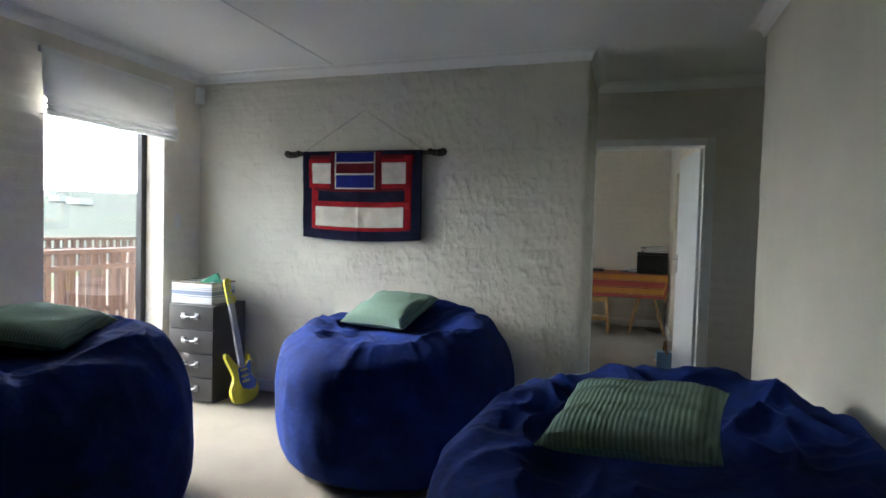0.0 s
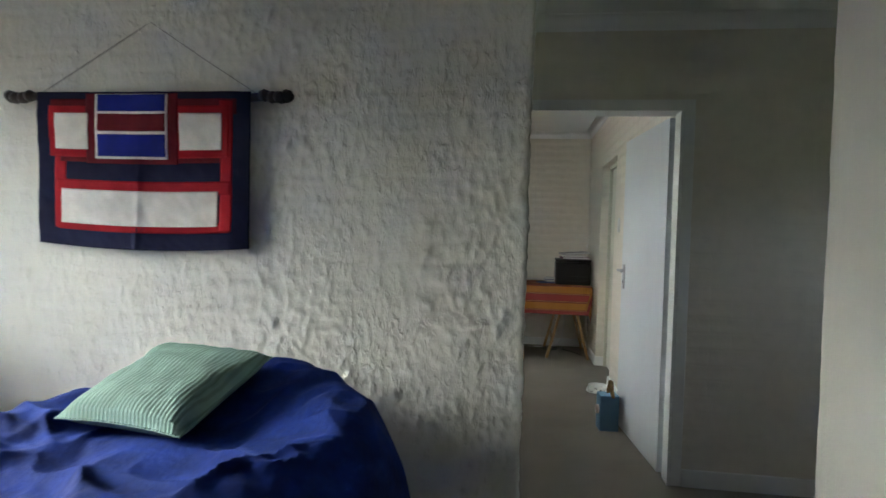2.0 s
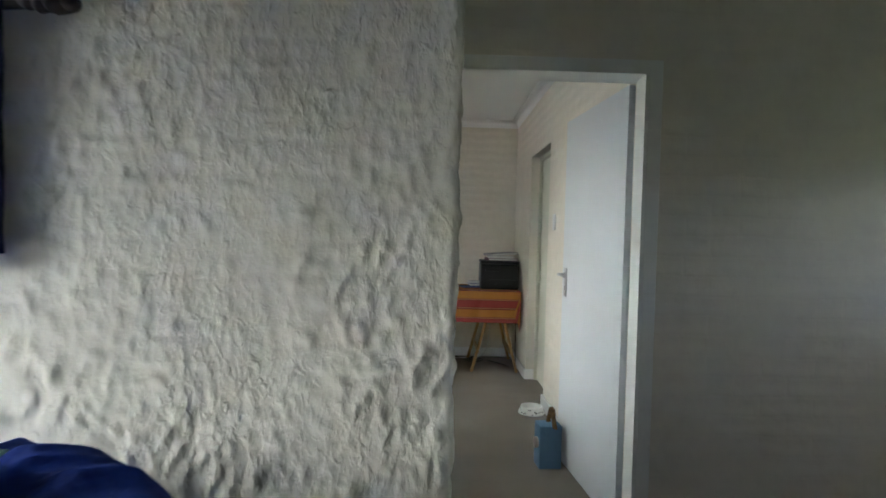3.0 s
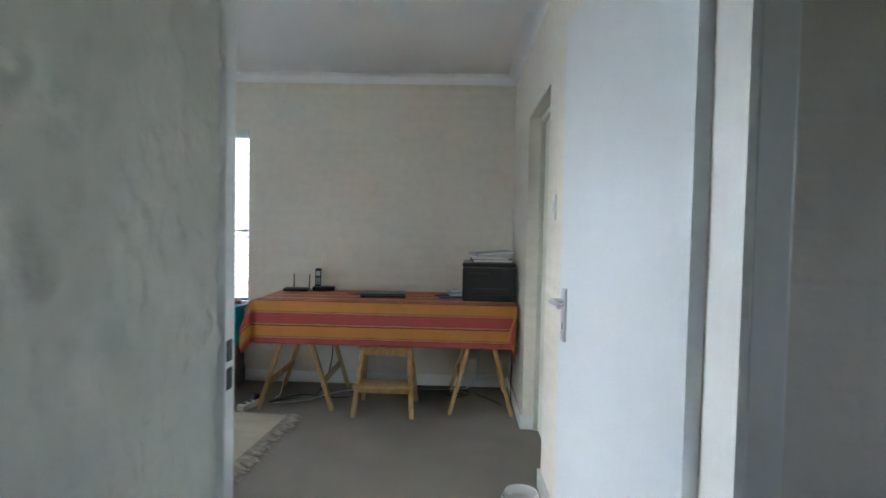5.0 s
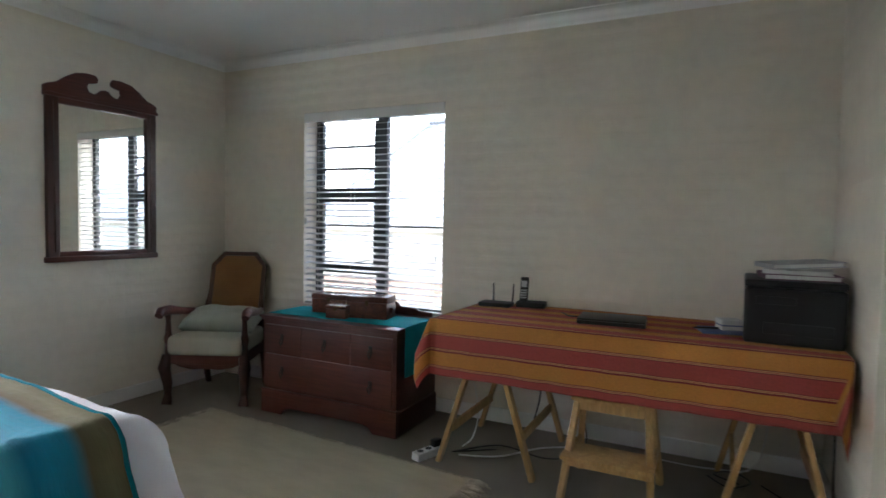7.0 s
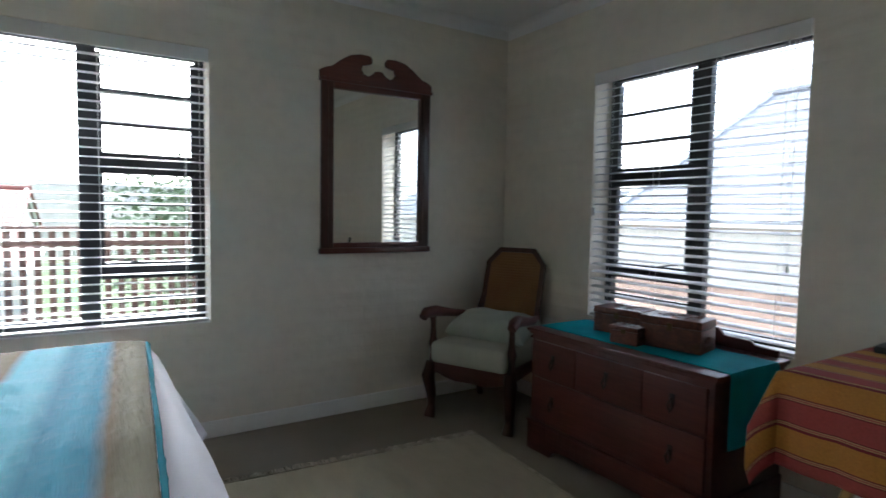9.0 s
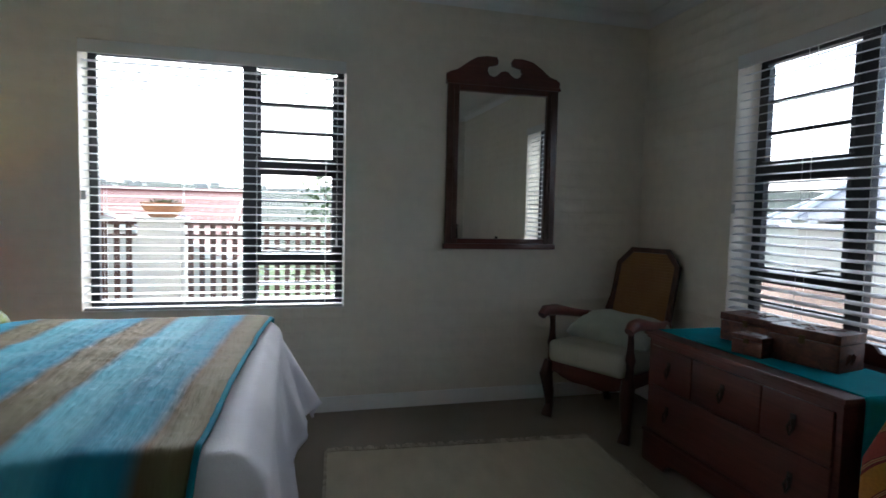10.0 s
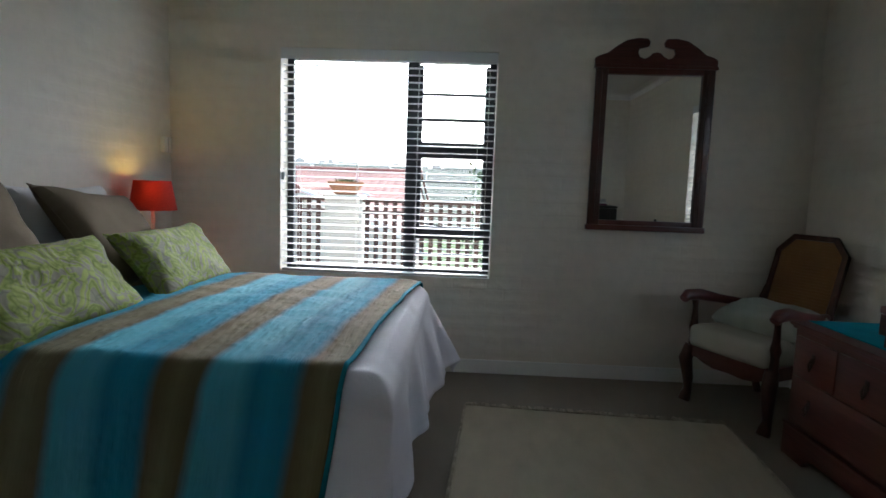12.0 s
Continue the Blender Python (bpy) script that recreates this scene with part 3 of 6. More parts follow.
def cornice(name, run, ceil, label="white coved plaster cornice under the ceiling"):
    """Coved cornice along plan points; the room lies to the right of the way."""
    prof = [(0.0, 0.0)] + [(0.008 + 0.062 * (1 - math.cos(a)), 0.008 + 0.058 * math.sin(a)) for a in [k * math.pi / 16 for k in range(9)]] + [(0.075, 0.072), (0.0, 0.072)]
    bm = bmesh.new()
    rings = []
    pts = [Vector((*p, 0)) for p in run]
    for i, p in enumerate(pts):
        din = (p - pts[i - 1]).normalized() if i else None
        dout = (pts[i + 1] - p).normalized() if i + 1 < len(pts) else None
        rn = [Vector((d.y, -d.x, 0)) for d in (din, dout) if d is not None]
        nrm = sum(rn, Vector()).normalized()
        nrm /= max(0.3, nrm.dot(rn[0]))
        rings.append([bm.verts.new(p + nrm * (a * 1.0) + Vector((0, 0, ceil - 0.072 + b))) for a, b in prof])
    for a, b in zip(rings, rings[1:]):
        for j in range(len(prof) - 1):
            bm.faces.new((a[j], b[j], b[j + 1], a[j + 1]))
    bm.faces.new(rings[0])
    bm.faces.new(rings[-1][::-1])
    bmesh.ops.recalc_face_normals(bm, faces=bm.faces[:])
    return structure(name, bm, M_ceiling, label, "cornice", True)


cornice("trim_cornice_lounge", [(LE - 0.01, LB), (LW, LB), (LW, LN - 0.006), (0.018, LN - 0.006), (0.018, FY0 - 0.08)], HL)
cornice("trim_cornice_lounge_east", [(LE + 0.1, 3.506), (LE - 0.006, 3.506), (LE - 0.006, LB + 0.08)], HL)
cornice("trim_cornice_passage", [(0.02, FY0 + 0.008), (2.66, FY0 + 0.008)], HL)
cornice("trim_cornice_bedroom", [(BE, FY1 - 0.008), (0.01, FY1 - 0.008), (0.01, FY0 + 0.03), (-0.2, FY0 + 0.03), (-0.2, BS), (BW, BS), (BW, BN), (BE, BN), (BE, FY1 + 0.005)], H)



def skirting(name, segs):
    ob = None
    for x0, x1, y0, y1 in segs:
        b = bx(x0, x1, y0, y1, 0, 0.095, 0.005, 2)
        if ob is None:
            ob = structure(name, b, M_white, "low white painted skirting board", "skirting")
        else:
            part("skirting_length", b, M_white, ob)
    return ob


skirting("baseboard_bedroom", [(BW, BW + 0.016, BS, BN), (BW + 0.016, BE - 0.016, BN - 0.016, BN), (BE - 0.016, BE, C1 - 0.016, BN),
                               (BE - 0.016, BE, 5.75, C0 + 0.016), (BW + 0.016, -0.2, BS, BS + 0.016)])
skirting("baseboard_passage", [(F1 + 0.06, 2.66, FY0 - 0.008, FY0 + 0.008)])
skirting("baseboard_lounge", [(LW, LW + 0.016, D1, LN - 0.02), (LW + 0.016, -0.02, LN - 0.03, LN - 0.012)])
skirting("baseboard_recess", [(BE, BE + 0.075, C1 - 0.016, C1)])

structure("trim_ceiling_strip", bx(-1.873, -1.833, LB, LN - 0.08, HL - 0.005, HL - 0.0002), M_ceiling, "thin painted cover strip over a ceiling joint", "ceiling strip")

# door frame and leaf
df = structure("door_frame_1", joined(
    bx(F0 - 0.032, F0, FY0, FY0 + 0.04, 0, FH + 0.06, 0.004), bx(F1, F1 + 0.06, FY0, FY1, 0, FH + 0.06, 0.004), bx(F0, F1, FY0, FY1, FH, FH + 0.06, 0.004)),
    M_white, "white painted steel door frame", "door frame")
part("door_stop", bx(F1 - 0.014, F1, FY0, FY1 - 0.045, 0, FH), M_white, df)
for z in (1.07, 1.115):
    part("strike_slot", bx(F0 + 0.0002, F0 + 0.002, FY0 + 0.006, FY0 + 0.024, z, z + 0.034), M_darkp, df)
leaf = tagged(new("door_1", mesh_of("door_1", bx(-0.036, 0, 0, 0.85, 0.008, FH - 0.004, 0.002), M_door)),
              "white painted flush door standing open on its hinges", "door", kind="structure")
leaf.matrix_world = pose(0.843, FY1 + 0.004, 0, 0, 0, 5.3)
for z in (0.28, 1.55):
    part("hinge", tube([(0.004, 0.0, z), (0.004, 0.0, z + 0.1)], 0.007, 10), M_chrome, leaf)
for side in (-1, 1):
    xs = -0.036 if side < 0 else 0.0
    pl = part("lock_plate", bx(min(xs, xs + side * 0.008), max(xs, xs + side * 0.008), 0.765, 0.807, 0.98, 1.15, 0.003), M_chrome, leaf, "brushed steel lock plate")
    part("door_lever", joined(tube([(xs, 0.786, 1.11), (xs + side * 0.05, 0.786, 1.11)], 0.009, 12),
         tube([(xs + side * 0.045, 0.792, 1.11), (xs + side * 0.05, 0.75, 1.112), (xs + side * 0.048, 0.68, 1.106)], 0.0085, 10)), M_chrome, pl)
    part("keyhole", bx(min(xs + side * 0.0075, xs + side * 0.009), max(xs + side * 0.0075, xs + side * 0.009), 0.782, 0.79, 1.02, 1.04), M_blackp, pl)


# ---- windows and blinds ----
def casement(name, x0, x1, z0, z1, split, m, label):
    """A black aluminium window in local x and z: casements from x0 to split, one fixed pane beyond; y is outwards."""
    w = thing(name, label, "window", m, kind="structure")
    fw, dp = 0.045, 0.05
    part("window_frame", joined(bx(x0, x0 + fw, 0, dp, z0, z1, 0.003, 1), bx(x1 - fw, x1, 0, dp, z0, z1, 0.003, 1),
         bx(x0 + fw, x1 - fw, 0, dp, z1 - fw, z1, 0.003, 1), bx(x0 + fw, x1 - fw, 0, dp, z0, z0 + fw, 0.003, 1)), M_black_alu, w)
    part("mullion", bx(split - 0.043, split + 0.043, -0.002, dp, z0 + fw, z1 - fw, 0.003, 1), M_black_alu, w)
    a, b, dz = x0 + fw, split - 0.04, z1 - z0
    rails = [(z0 + 0.195 * dz, 0.088), (z0 + 0.577 * dz, 0.108)]
    for zc, hw in rails:
        part("transom", bx(a, b, -0.001, dp, zc - hw / 2, zc + hw / 2, 0.003, 1), M_black_alu, w)
    for f in (0.09, 0.435, 0.715, 0.83):
        part("glazing_bar", bx(a, b, 0.008, 0.03, z0 + f * dz - 0.009, z0 + f * dz + 0.009), M_black_alu, w)
    for za, zb in ((rails[0][0] + 0.044, rails[1][0] - 0.054), (rails[1][0] + 0.054, z1 - fw - 0.02)):
        part("sash", joined(bx(a, a + 0.026, -0.008, 0.03, za, zb), bx(b - 0.026, b, -0.008, 0.03, za, zb)), M_black_alu, w)
    part("window_stay", tube([(b - 0.2, -0.012, rails[0][0] + 0.04), (b - 0.1, -0.014, rails[0][0] + 0.06), (b - 0.05, -0.012, rails[0][0] + 0.065)], 0.005, 6), M_blackp, w)
    for pa, pb, pz0, pz1 in ((a, b, z0 + fw, rails[0][0] - 0.044), (a, b, rails[0][0] + 0.044, rails[1][0] - 0.054), (a, b, rails[1][0] + 0.054, z1 - fw), (split + 0.04, x1 - fw, z0 + fw, z1 - fw)):
        g = part("pane", bx(pa, pb, 0.034, 0.038, pz0, pz1), M_glass, w, smooth=False)
        g.visible_shadow = False
    return w


def slat_blind(x0, x1, z0, z1, m, label, tilt):
    """A venetian blind in local x and z, y outwards, let down with its slats open."""
    b = thing("venetian_blind", label, "blind", m)
    part("valance", bx(x0 + 0.002, x1 - 0.002, -0.012, 0.004, z1 - 0.075, z1 - 0.004, 0.004), M_whitep, b)
    part("head_rail", bx(x0 + 0.006, x1 - 0.006, 0.006, 0.05, z1 - 0.05, z1 - 0.006), M_slat, b)
    n = 30
    pitch = (z1 - 0.085 - z0 - 0.03) / n
    me = None
    for k in range(n):
        z = z1 - 0.085 - pitch * (k + 0.5)
        if me is None:
            bm = sheet(lambda u, v: Vector((x0 + 0.008 + u * (x1 - x0 - 0.016), (v - 0.5) * 0.05, 0.003 * (1 - (2 * v - 1) ** 2))), 1, 4)
            bm2 = bm.copy()
            bmesh.ops.translate(bm2, vec=(0, 0, -0.002), verts=bm2.verts[:])
            bmesh.ops.reverse_faces(bm2, faces=bm2.faces[:])
            me = mesh_of("slat", joined(bm, bm2), M_slat)
        s = new("slat", me)
        s.parent = b
        s.matrix_local = pose(0, 0.028, z, tilt, 0, 0)
    part("bottom_rail", bx(x0 + 0.008, x1 - 0.008, 0.004, 0.052, z0 + 0.006, z0 + 0.022, 0.004), M_slat, b)
    for f in (0.08, 0.36, 0.64, 0.92):
        x = x0 + f * (x1 - x0)
        part("ladder_cord", joined(tube([(x, 0.002, z0 + 0.02), (x, 0.002, z1 - 0.05)], 0.0012, 5), tube([(x, 0.054, z0 + 0.02), (x, 0.054, z1 - 0.05)], 0.0012, 5)), M_cord, b)
    x = x1 - 0.05
    part("pull_cord", tube([(x, -0.006, z1 - 0.08), (x, -0.008, z0 + 0.42)], 0.0015, 5), M_cord, b)
    part("tassel", lathe([(0.003, 0.04), (0.006, 0.02), (0.008, 0.0)], 10), M_whitep, b).matrix_local = pose(x, -0.008, z0 + 0.38)
    part("hold_clip", bx(x0 + 0.004, x0 + 0.03, -0.006, 0.0, z0 + 0.62, z0 + 0.67, 0.003), M_whitep, b)
    return b


casement("window_1", -W1[1], -W1[0], W1[2], W1[3], -W1[0] - 0.865,
         Matrix.Translation((BW - 0.15, 0, 0)) @ Matrix(((0, -1, 0, 0), (-1, 0, 0, 0), (0, 0, 1, 0), (0, 0, 0, 1))),
              "black aluminium casement window with white slatted blind")
casement("window_2", W2[0], W2[1], W2[2], W2[3], W2[0] + 0.62, Matrix.Translation((0, BN + 0.15, 0)), "black aluminium casement window with white slatted blind")
slat_blind(W1[0], W1[1], W1[2], W1[3], Matrix.Translation((BW - 0.004, 0, 0)) @ pose(0, 0, 0, 0, 0, 90), "white venetian blind let down with open slats", 0)
slat_blind(W2[0], W2[1], W2[2], W2[3], Matrix.Translation((0, BN + 0.004, 0)), "white venetian blind let down with open slats", 12)
structure("trim_sill_1", bx(BW - 0.15, BW + 0.004, W1[0] + 0.001, W1[1] - 0.001, W1[2] - 0.001, W1[2] + 0.005), M_white, "white painted window ledge", "sill")
structure("trim_sill_2", bx(W2[0] + 0.001, W2[1] - 0.001, BN - 0.004, BN + 0.15, W2[2] - 0.001, W2[2] + 0.005), M_white, "white painted window ledge", "sill")

# balcony door
bd = thing("door_3", "dark framed glass balcony door", "door", kind="structure")
X0, X1 = LW - 0.215, LW - 0.165
part("door_frame", joined(bx(X0, X1, D0, D0 + 0.05, 0, DH), bx(X0, X1, D1 - 0.05, D1, 0, DH), bx(X0, X1, D0 + 0.05, D1 - 0.05, DH - 0.06, DH),
     bx(X0, X1, D0 + 0.05, D1 - 0.05, 0, 0.05)), M_black_alu, bd)
g = part("pane", bx(X0 + 0.02, X0 + 0.026, D0 + 0.05, D1 - 0.05, 0.05, DH - 0.06), M_glass, bd, smooth=False)
g.visible_shadow = False


# ---- outdoors ----
structure("ground", bx(-2500, 2500, -2500, 2500, -3.5, -3.3), M_grass, "green lawn and open ground", "ground")
structure("balcony_floor", bx(-7.2, BW - T, -3.0, 10.5, -0.2, -0.03), M_slab, "brown concrete balcony floor", "balcony")


def balcony_rail(x, y0, y1, top, pitch, label):
    r = thing("balcony_railing", label, "railing", Matrix.Translation((x, 0, -0.03)))
    top += 0.03
    part("top_rail", bx(-0.05, 0.05, y0, y1, top - 0.045, top, 0.008), M_rail, r)
    part("bottom_rail", bx(-0.025, 0.025, y0, y1, 0.0, 0.09, 0.004), M_rail, r)
    part("middle_rail", bx(-0.025, 0.025, y0, y1, top - 0.2, top - 0.15, 0.004), M_rail, r)
    me = mesh_of("spindle", bx(-0.016, 0.016, -pitch * 0.24, pitch * 0.24, 0.05, top - 0.04), M_rail)
    n = int((y1 - y0) / pitch)
    for k in range(n):
        s = new("spindle", me)
        s.parent = r
        s.location.y = y0 + pitch / 2 + k * (y1 - y0 - pitch / 2) / n
    return r


balcony_rail(-7.0, 4.97, 10.4, 1.075, 0.12, "brown timber balcony railing with upright slats")
balcony_rail(-7.0, 2.0, 4.51, 1.075, 0.12, "brown timber balcony railing with upright slats")
balcony_rail(-4.5, 0.5, 4.7, 1.05, 0.11, "brown timber balcony railing outside the lounge")
single("balcony_pillar", joined(bx(-7.22, -6.78, 4.52, 4.96, -3.3, 1.07, 0.01), bx(-7.24, -6.76, 4.5, 4.98, 1.07, 1.115, 0.008)), M_render, "square white rendered balcony pillar", "pillar")
pot = thing("flower_pot", "terracotta bowl planter on the balcony pillar", "planter", pose(-7.0, 4.74, 1.115) @ Matrix.Scale(1.2, 4))
part("pot", lathe([(0.1, 0), (0.12, 0.01), (0.19, 0.11), (0.2, 0.14), (0.18, 0.14), (0.17, 0.1), (0.0, 0.1)], 28), M_terra, pot)
random.seed(5)
lv = bmesh.new()
for k in range(60):
    a, r = random.uniform(0, 6.28), random.uniform(0, 0.14)
    p = Vector((r * math.cos(a), r * math.sin(a), 0.12))
    d = Vector((math.cos(a) * 0.04, math.sin(a) * 0.04, random.uniform(0.02, 0.07)))
    s = Vector((-d.y, d.x, 0)) * 0.3
    lv.faces.new([lv.verts.new(p - s * 0.2), lv.verts.new(p + d * 0.5 + s), lv.verts.new(p + d), lv.verts.new(p + d * 0.5 - s)])
part("succulent", lv, M_leaf, pot)


def tiled_roof(name_bm, x0, x1, y0, y1, z0, zr, rows, cols):
    """A hipped or gabled slope pair with raised courses, ridge along y."""
    bm = name_bm
    xm = (x0 + x1) / 2
    for side in (0, 1):
        xe = x0 if side == 0 else x1
        for r in range(rows):
            a0, a1 = r / rows, (r + 1) / rows + 0.02
            xa, xb = xe + (xm - xe) * a0, xe + (xm - xe) * min(1, a1)
            za, zb = z0 + (zr - z0) * a0 + 0.035, z0 + (zr - z0) * min(1, a1) + 0.02
            for c in range(cols):
                ya, yb = y0 + (y1 - y0) * c / cols, y0 + (y1 - y0) * (c + 1) / cols
                ym = (ya + yb) / 2
                bump = 0.014
                v = [bm.verts.new(q) for q in ((xa, ya, za), (xa, ym, za + bump), (xa, yb, za), (xb, yb, zb), (xb, ym, zb + bump), (xb, ya, zb))]
                bm.faces.new((v[0], v[1], v[4], v[5]))
                bm.faces.new((v[1], v[2], v[3], v[4]))
    return bm


def house(label, x0, x1, y0, y1, base, z0, zr, wall_m, roof_m, rows, cols, m, wins):
    h = thing("house", label, "house", m)
    xm = (x0 + x1) / 2
    w = joined(bx(x0 + 0.03, x1 - 0.03, y0 + 0.2, y1 - 0.2, base, z0))
    for y in (y0 + 0.2, y1 - 0.35):
        w = joined(w, moved(prism([(x0 + 0.35, z0), (x1 - 0.35, z0), (xm, zr - 0.15)], 0.15), Matrix.Translation((0, y, 0))))
    part("wall", w, wall_m, h, smooth=False)
    part("roof", tiled_roof(bmesh.new(), x0, x1, y0, y1, z0, zr, rows, cols), roof_m, h)
    part("ridge", tube([(xm, y0, zr + 0.05), (xm, y1, zr + 0.05)], 0.1, 8), roof_m, h)
    for xs in (x0, x1):
        part("gutter", bx(xs - 0.05, xs + 0.05, y0, y1, z0 - 0.05, z0 + 0.0), M_white, h)
    for y in (y0 + 0.12, y1 - 0.12):
        for xe in (x0, x1):
            part("bargeboard", bar((xe, y, z0), (xm, y, zr), 0.06, 0.2), M_white, h)
    for x, y, z in wins:
        wn_ = part("window", bx(x - 0.03, x + 0.03, y - 0.6, y + 0.6, z - 0.6, z + 0.6), M_white, h)
        part("pane", bx(x - 0.05, x + 0.05, y - 0.52, y + 0.52, z - 0.52, z + 0.52), M_black_alu, wn_)
    return h


house("low house with a red clay tile roof beyond the balcony", -27, -17, -9, 4.6, -4.5, 0.45, 1.75, M_render, M_tile, 14, 46, None, [(-17.3, -5, -1), (-17.3, 0, -1)])
house("small gabled wing with a red clay tile roof", -5, 0, -3.2, 3.2, -4.5, 0.3, 1.25, M_render, M_tile, 8, 22, Matrix.Translation((-15.5, 5.0, -0.2)) @ pose(0, 0, 0, 0, 0, 90), [])
house("neighbouring white house with a grey tiled gable roof", -5, 5, -8, 6.6, -3.5, 1.2, 3.8, M_render, M_slate, 16, 40, Matrix.Translation((0, 18, 0)) @ pose(0, 0, 0, 0, 0, 90), [])
house("farther white house with a grey tiled roof", -4, 4, 0, 9, -3.5, 1.0, 2.3, M_render, M_slate, 10, 26, Matrix.Translation((-9, 27, 0)) @ pose(0, 0, 0, 0, 0, 90), [])
structure("paving", sheet(lambda u, v: Vector((-14 + 26 * u, 9.2 + 4.2 * v, -1.2 + 1.7 * v + 0.03 * nz(u * 40, v * 9))), 60, 14), M_paving, "brown brick paved bank by the neighbour's house", "paving")


def hills():
    def f(u, v):
        a = radians(75 + 230 * u)
        r = 60 + 500 * v
        z = -3.4 + 32 * v ** 1.2 * (0.75 + 0.5 * nz(u * 9, v * 2, 3)) + 1.8 * max(0.0, nz(u * 120, v * 22, 8)) * (0.4 + v)
        return Vector((r * math.cos(a), r * math.sin(a), z))
    return sheet(f, 260, 40)


tagged(single("hillside", hills(), M_hill, "green wooded hillside in the distance", "hillside", kind="structure"))
random.seed(11)
hb = bmesh.new()
for k in range(70):
    a, r = radians(random.uniform(140, 215)), random.uniform(200, 420)
    s = random.uniform(2, 5)
    x, y = r * math.cos(a), r * math.sin(a)
    z = -3.4 + 32 * ((r - 60) / 500) ** 1.2 * 0.9
    hb = joined(hb, bx(x - s, x + s, y - s * 0.8, y + s * 0.8, z - 1, z + random.uniform(1.5, 3)))
single("far_houses", hb, M_render, "scatter of pale houses on the far hillside", "houses", kind="stuff", smooth=False)


def tree(x, y, base, top, spread, seed, leaves=2600):
    random.seed(seed)
    t = thing("tree", "leafy green tree with an uneven crown", "tree", pose(x, y, base))
    h = top - base
    tr = tube([(0, 0, -0.1), (0.08, 0.05, h * 0.25), (0.02, 0.1, h * 0.5), (0.1, 0.05, h * 0.75)], [0.2, 0.16, 0.12, 0.06], 10)
    tips = []
    for k in range(9):
        a = k * 2.4
        z0 = h * (0.3 + 0.05 * k)
        tip = Vector((spread * 0.7 * math.cos(a), spread * 0.7 * math.sin(a), z0 + h * random.uniform(0.15, 0.3)))
        tips.append(tip)
        tr = joined(tr, tube([(0.05, 0.05, z0), (tip.x * 0.5, tip.y * 0.5, z0 + (tip.z - z0) * 0.6), tuple(tip)], [0.07, 0.045, 0.015], 6))
    tips.append(Vector((0.1, 0, h * 0.9)))
    part("trunk", tr, M_bark, t)
    vs, fs = [], []
    for k in range(leaves):
        c = random.choice(tips)
        p = c + Vector((random.gauss(0, spread * 0.24), random.gauss(0, spread * 0.24), random.gauss(0, h * 0.08)))
        d = Vector((random.gauss(0, 1), random.gauss(0, 1), random.gauss(0, 0.7))).normalized() * random.uniform(0.12, 0.26)
        s = d.cross(Vector((random.random(), random.random(), 1))).normalized() * 0.06
        i = len(vs)
        vs += [p, p + d * 0.5 + s, p + d, p + d * 0.5 - s]
        fs.append((i, i + 1, i + 2, i + 3))
    me = bpy.data.meshes.new("crown")
    me.from_pydata(vs, [], fs)
    me.materials.append(M_leaf)
    c = new("crown", me)
    c.parent = t


tree(-24, 14, -3.4, 2.5, 2.6, 1)
tree(-21, 10.5, -3.4, 1.9, 2.4, 2)
tree(-28, 11, -3.4, 1.7, 2.2, 3)
tree(-15, 7.9, -3.4, 2.1, 1.5, 4, 2000)


# ---- soft goods ----
def cushion_bm(w, h, d, seed, n=26, pinch=0.12):
    """A stuffed cushion in local x and y, d thick, with pinched corners and soft creases."""
    bm = bmesh.new()
    top, bot = [], []
    for i in range(n + 1):
        rt, rb = [], []
        for j in range(n + 1):
            u, v = 2 * i / n - 1, 2 * j / n - 1
            x = u * w / 2 * (1 - pinch * (1 - abs(u)) ** 0 * (1 - v * v) * abs(u) ** 3 * 0.6)
            y = v * h / 2 * (1 - pinch * (1 - u * u) * abs(v) ** 3 * 0.6)
            th = d / 2 * max(0.0, (1 - u ** 4) * (1 - v ** 4)) ** 0.45
            cr = 0.012 * nz(u * 2.2 + seed, v * 2.2, seed) + 0.005 * nz(u * 6, v * 6, seed + 3)
            rt.append(bm.verts.new((x, y, th + cr * (th > 0.004))))
            rb.append(bm.verts.new((x, y, -th * 0.8)) if 0 < i < n and 0 < j < n else rt[-1])
        top.append(rt)
        bot.append(rb)
    for i in range(n):
        for j in range(n):
            bm.faces.new((top[i][j], top[i + 1][j], top[i + 1][j + 1], top[i][j + 1]))
            bm.faces.new((bot[i][j + 1], bot[i + 1][j + 1], bot[i + 1][j], bot[i][j]))
    return bm


def cushion(name, w, h, d, material, m, label, seed, cat="cushion", group="", pinch=0.12):
    ob = single(name, cushion_bm(w, h, d, seed, pinch=pinch), material, label, cat, m, group=group)
    seam = []
    for u, v in [(k / 12 - 1, -1.0) for k in range(24)] + [(1.0, k / 12 - 1) for k in range(24)] + [(1 - k / 12, 1.0) for k in range(24)] + [(-1.0, 1 - k / 12) for k in range(25)]:
        seam.append((u * w / 2 * (1 - pinch * (1 - v * v) * abs(u) ** 3 * 0.6), v * h / 2 * (1 - pinch * (1 - u * u) * abs(v) ** 3 * 0.6), 0))
    part("piping", tube(seam, 0.003, 5), material, ob)
    return ob


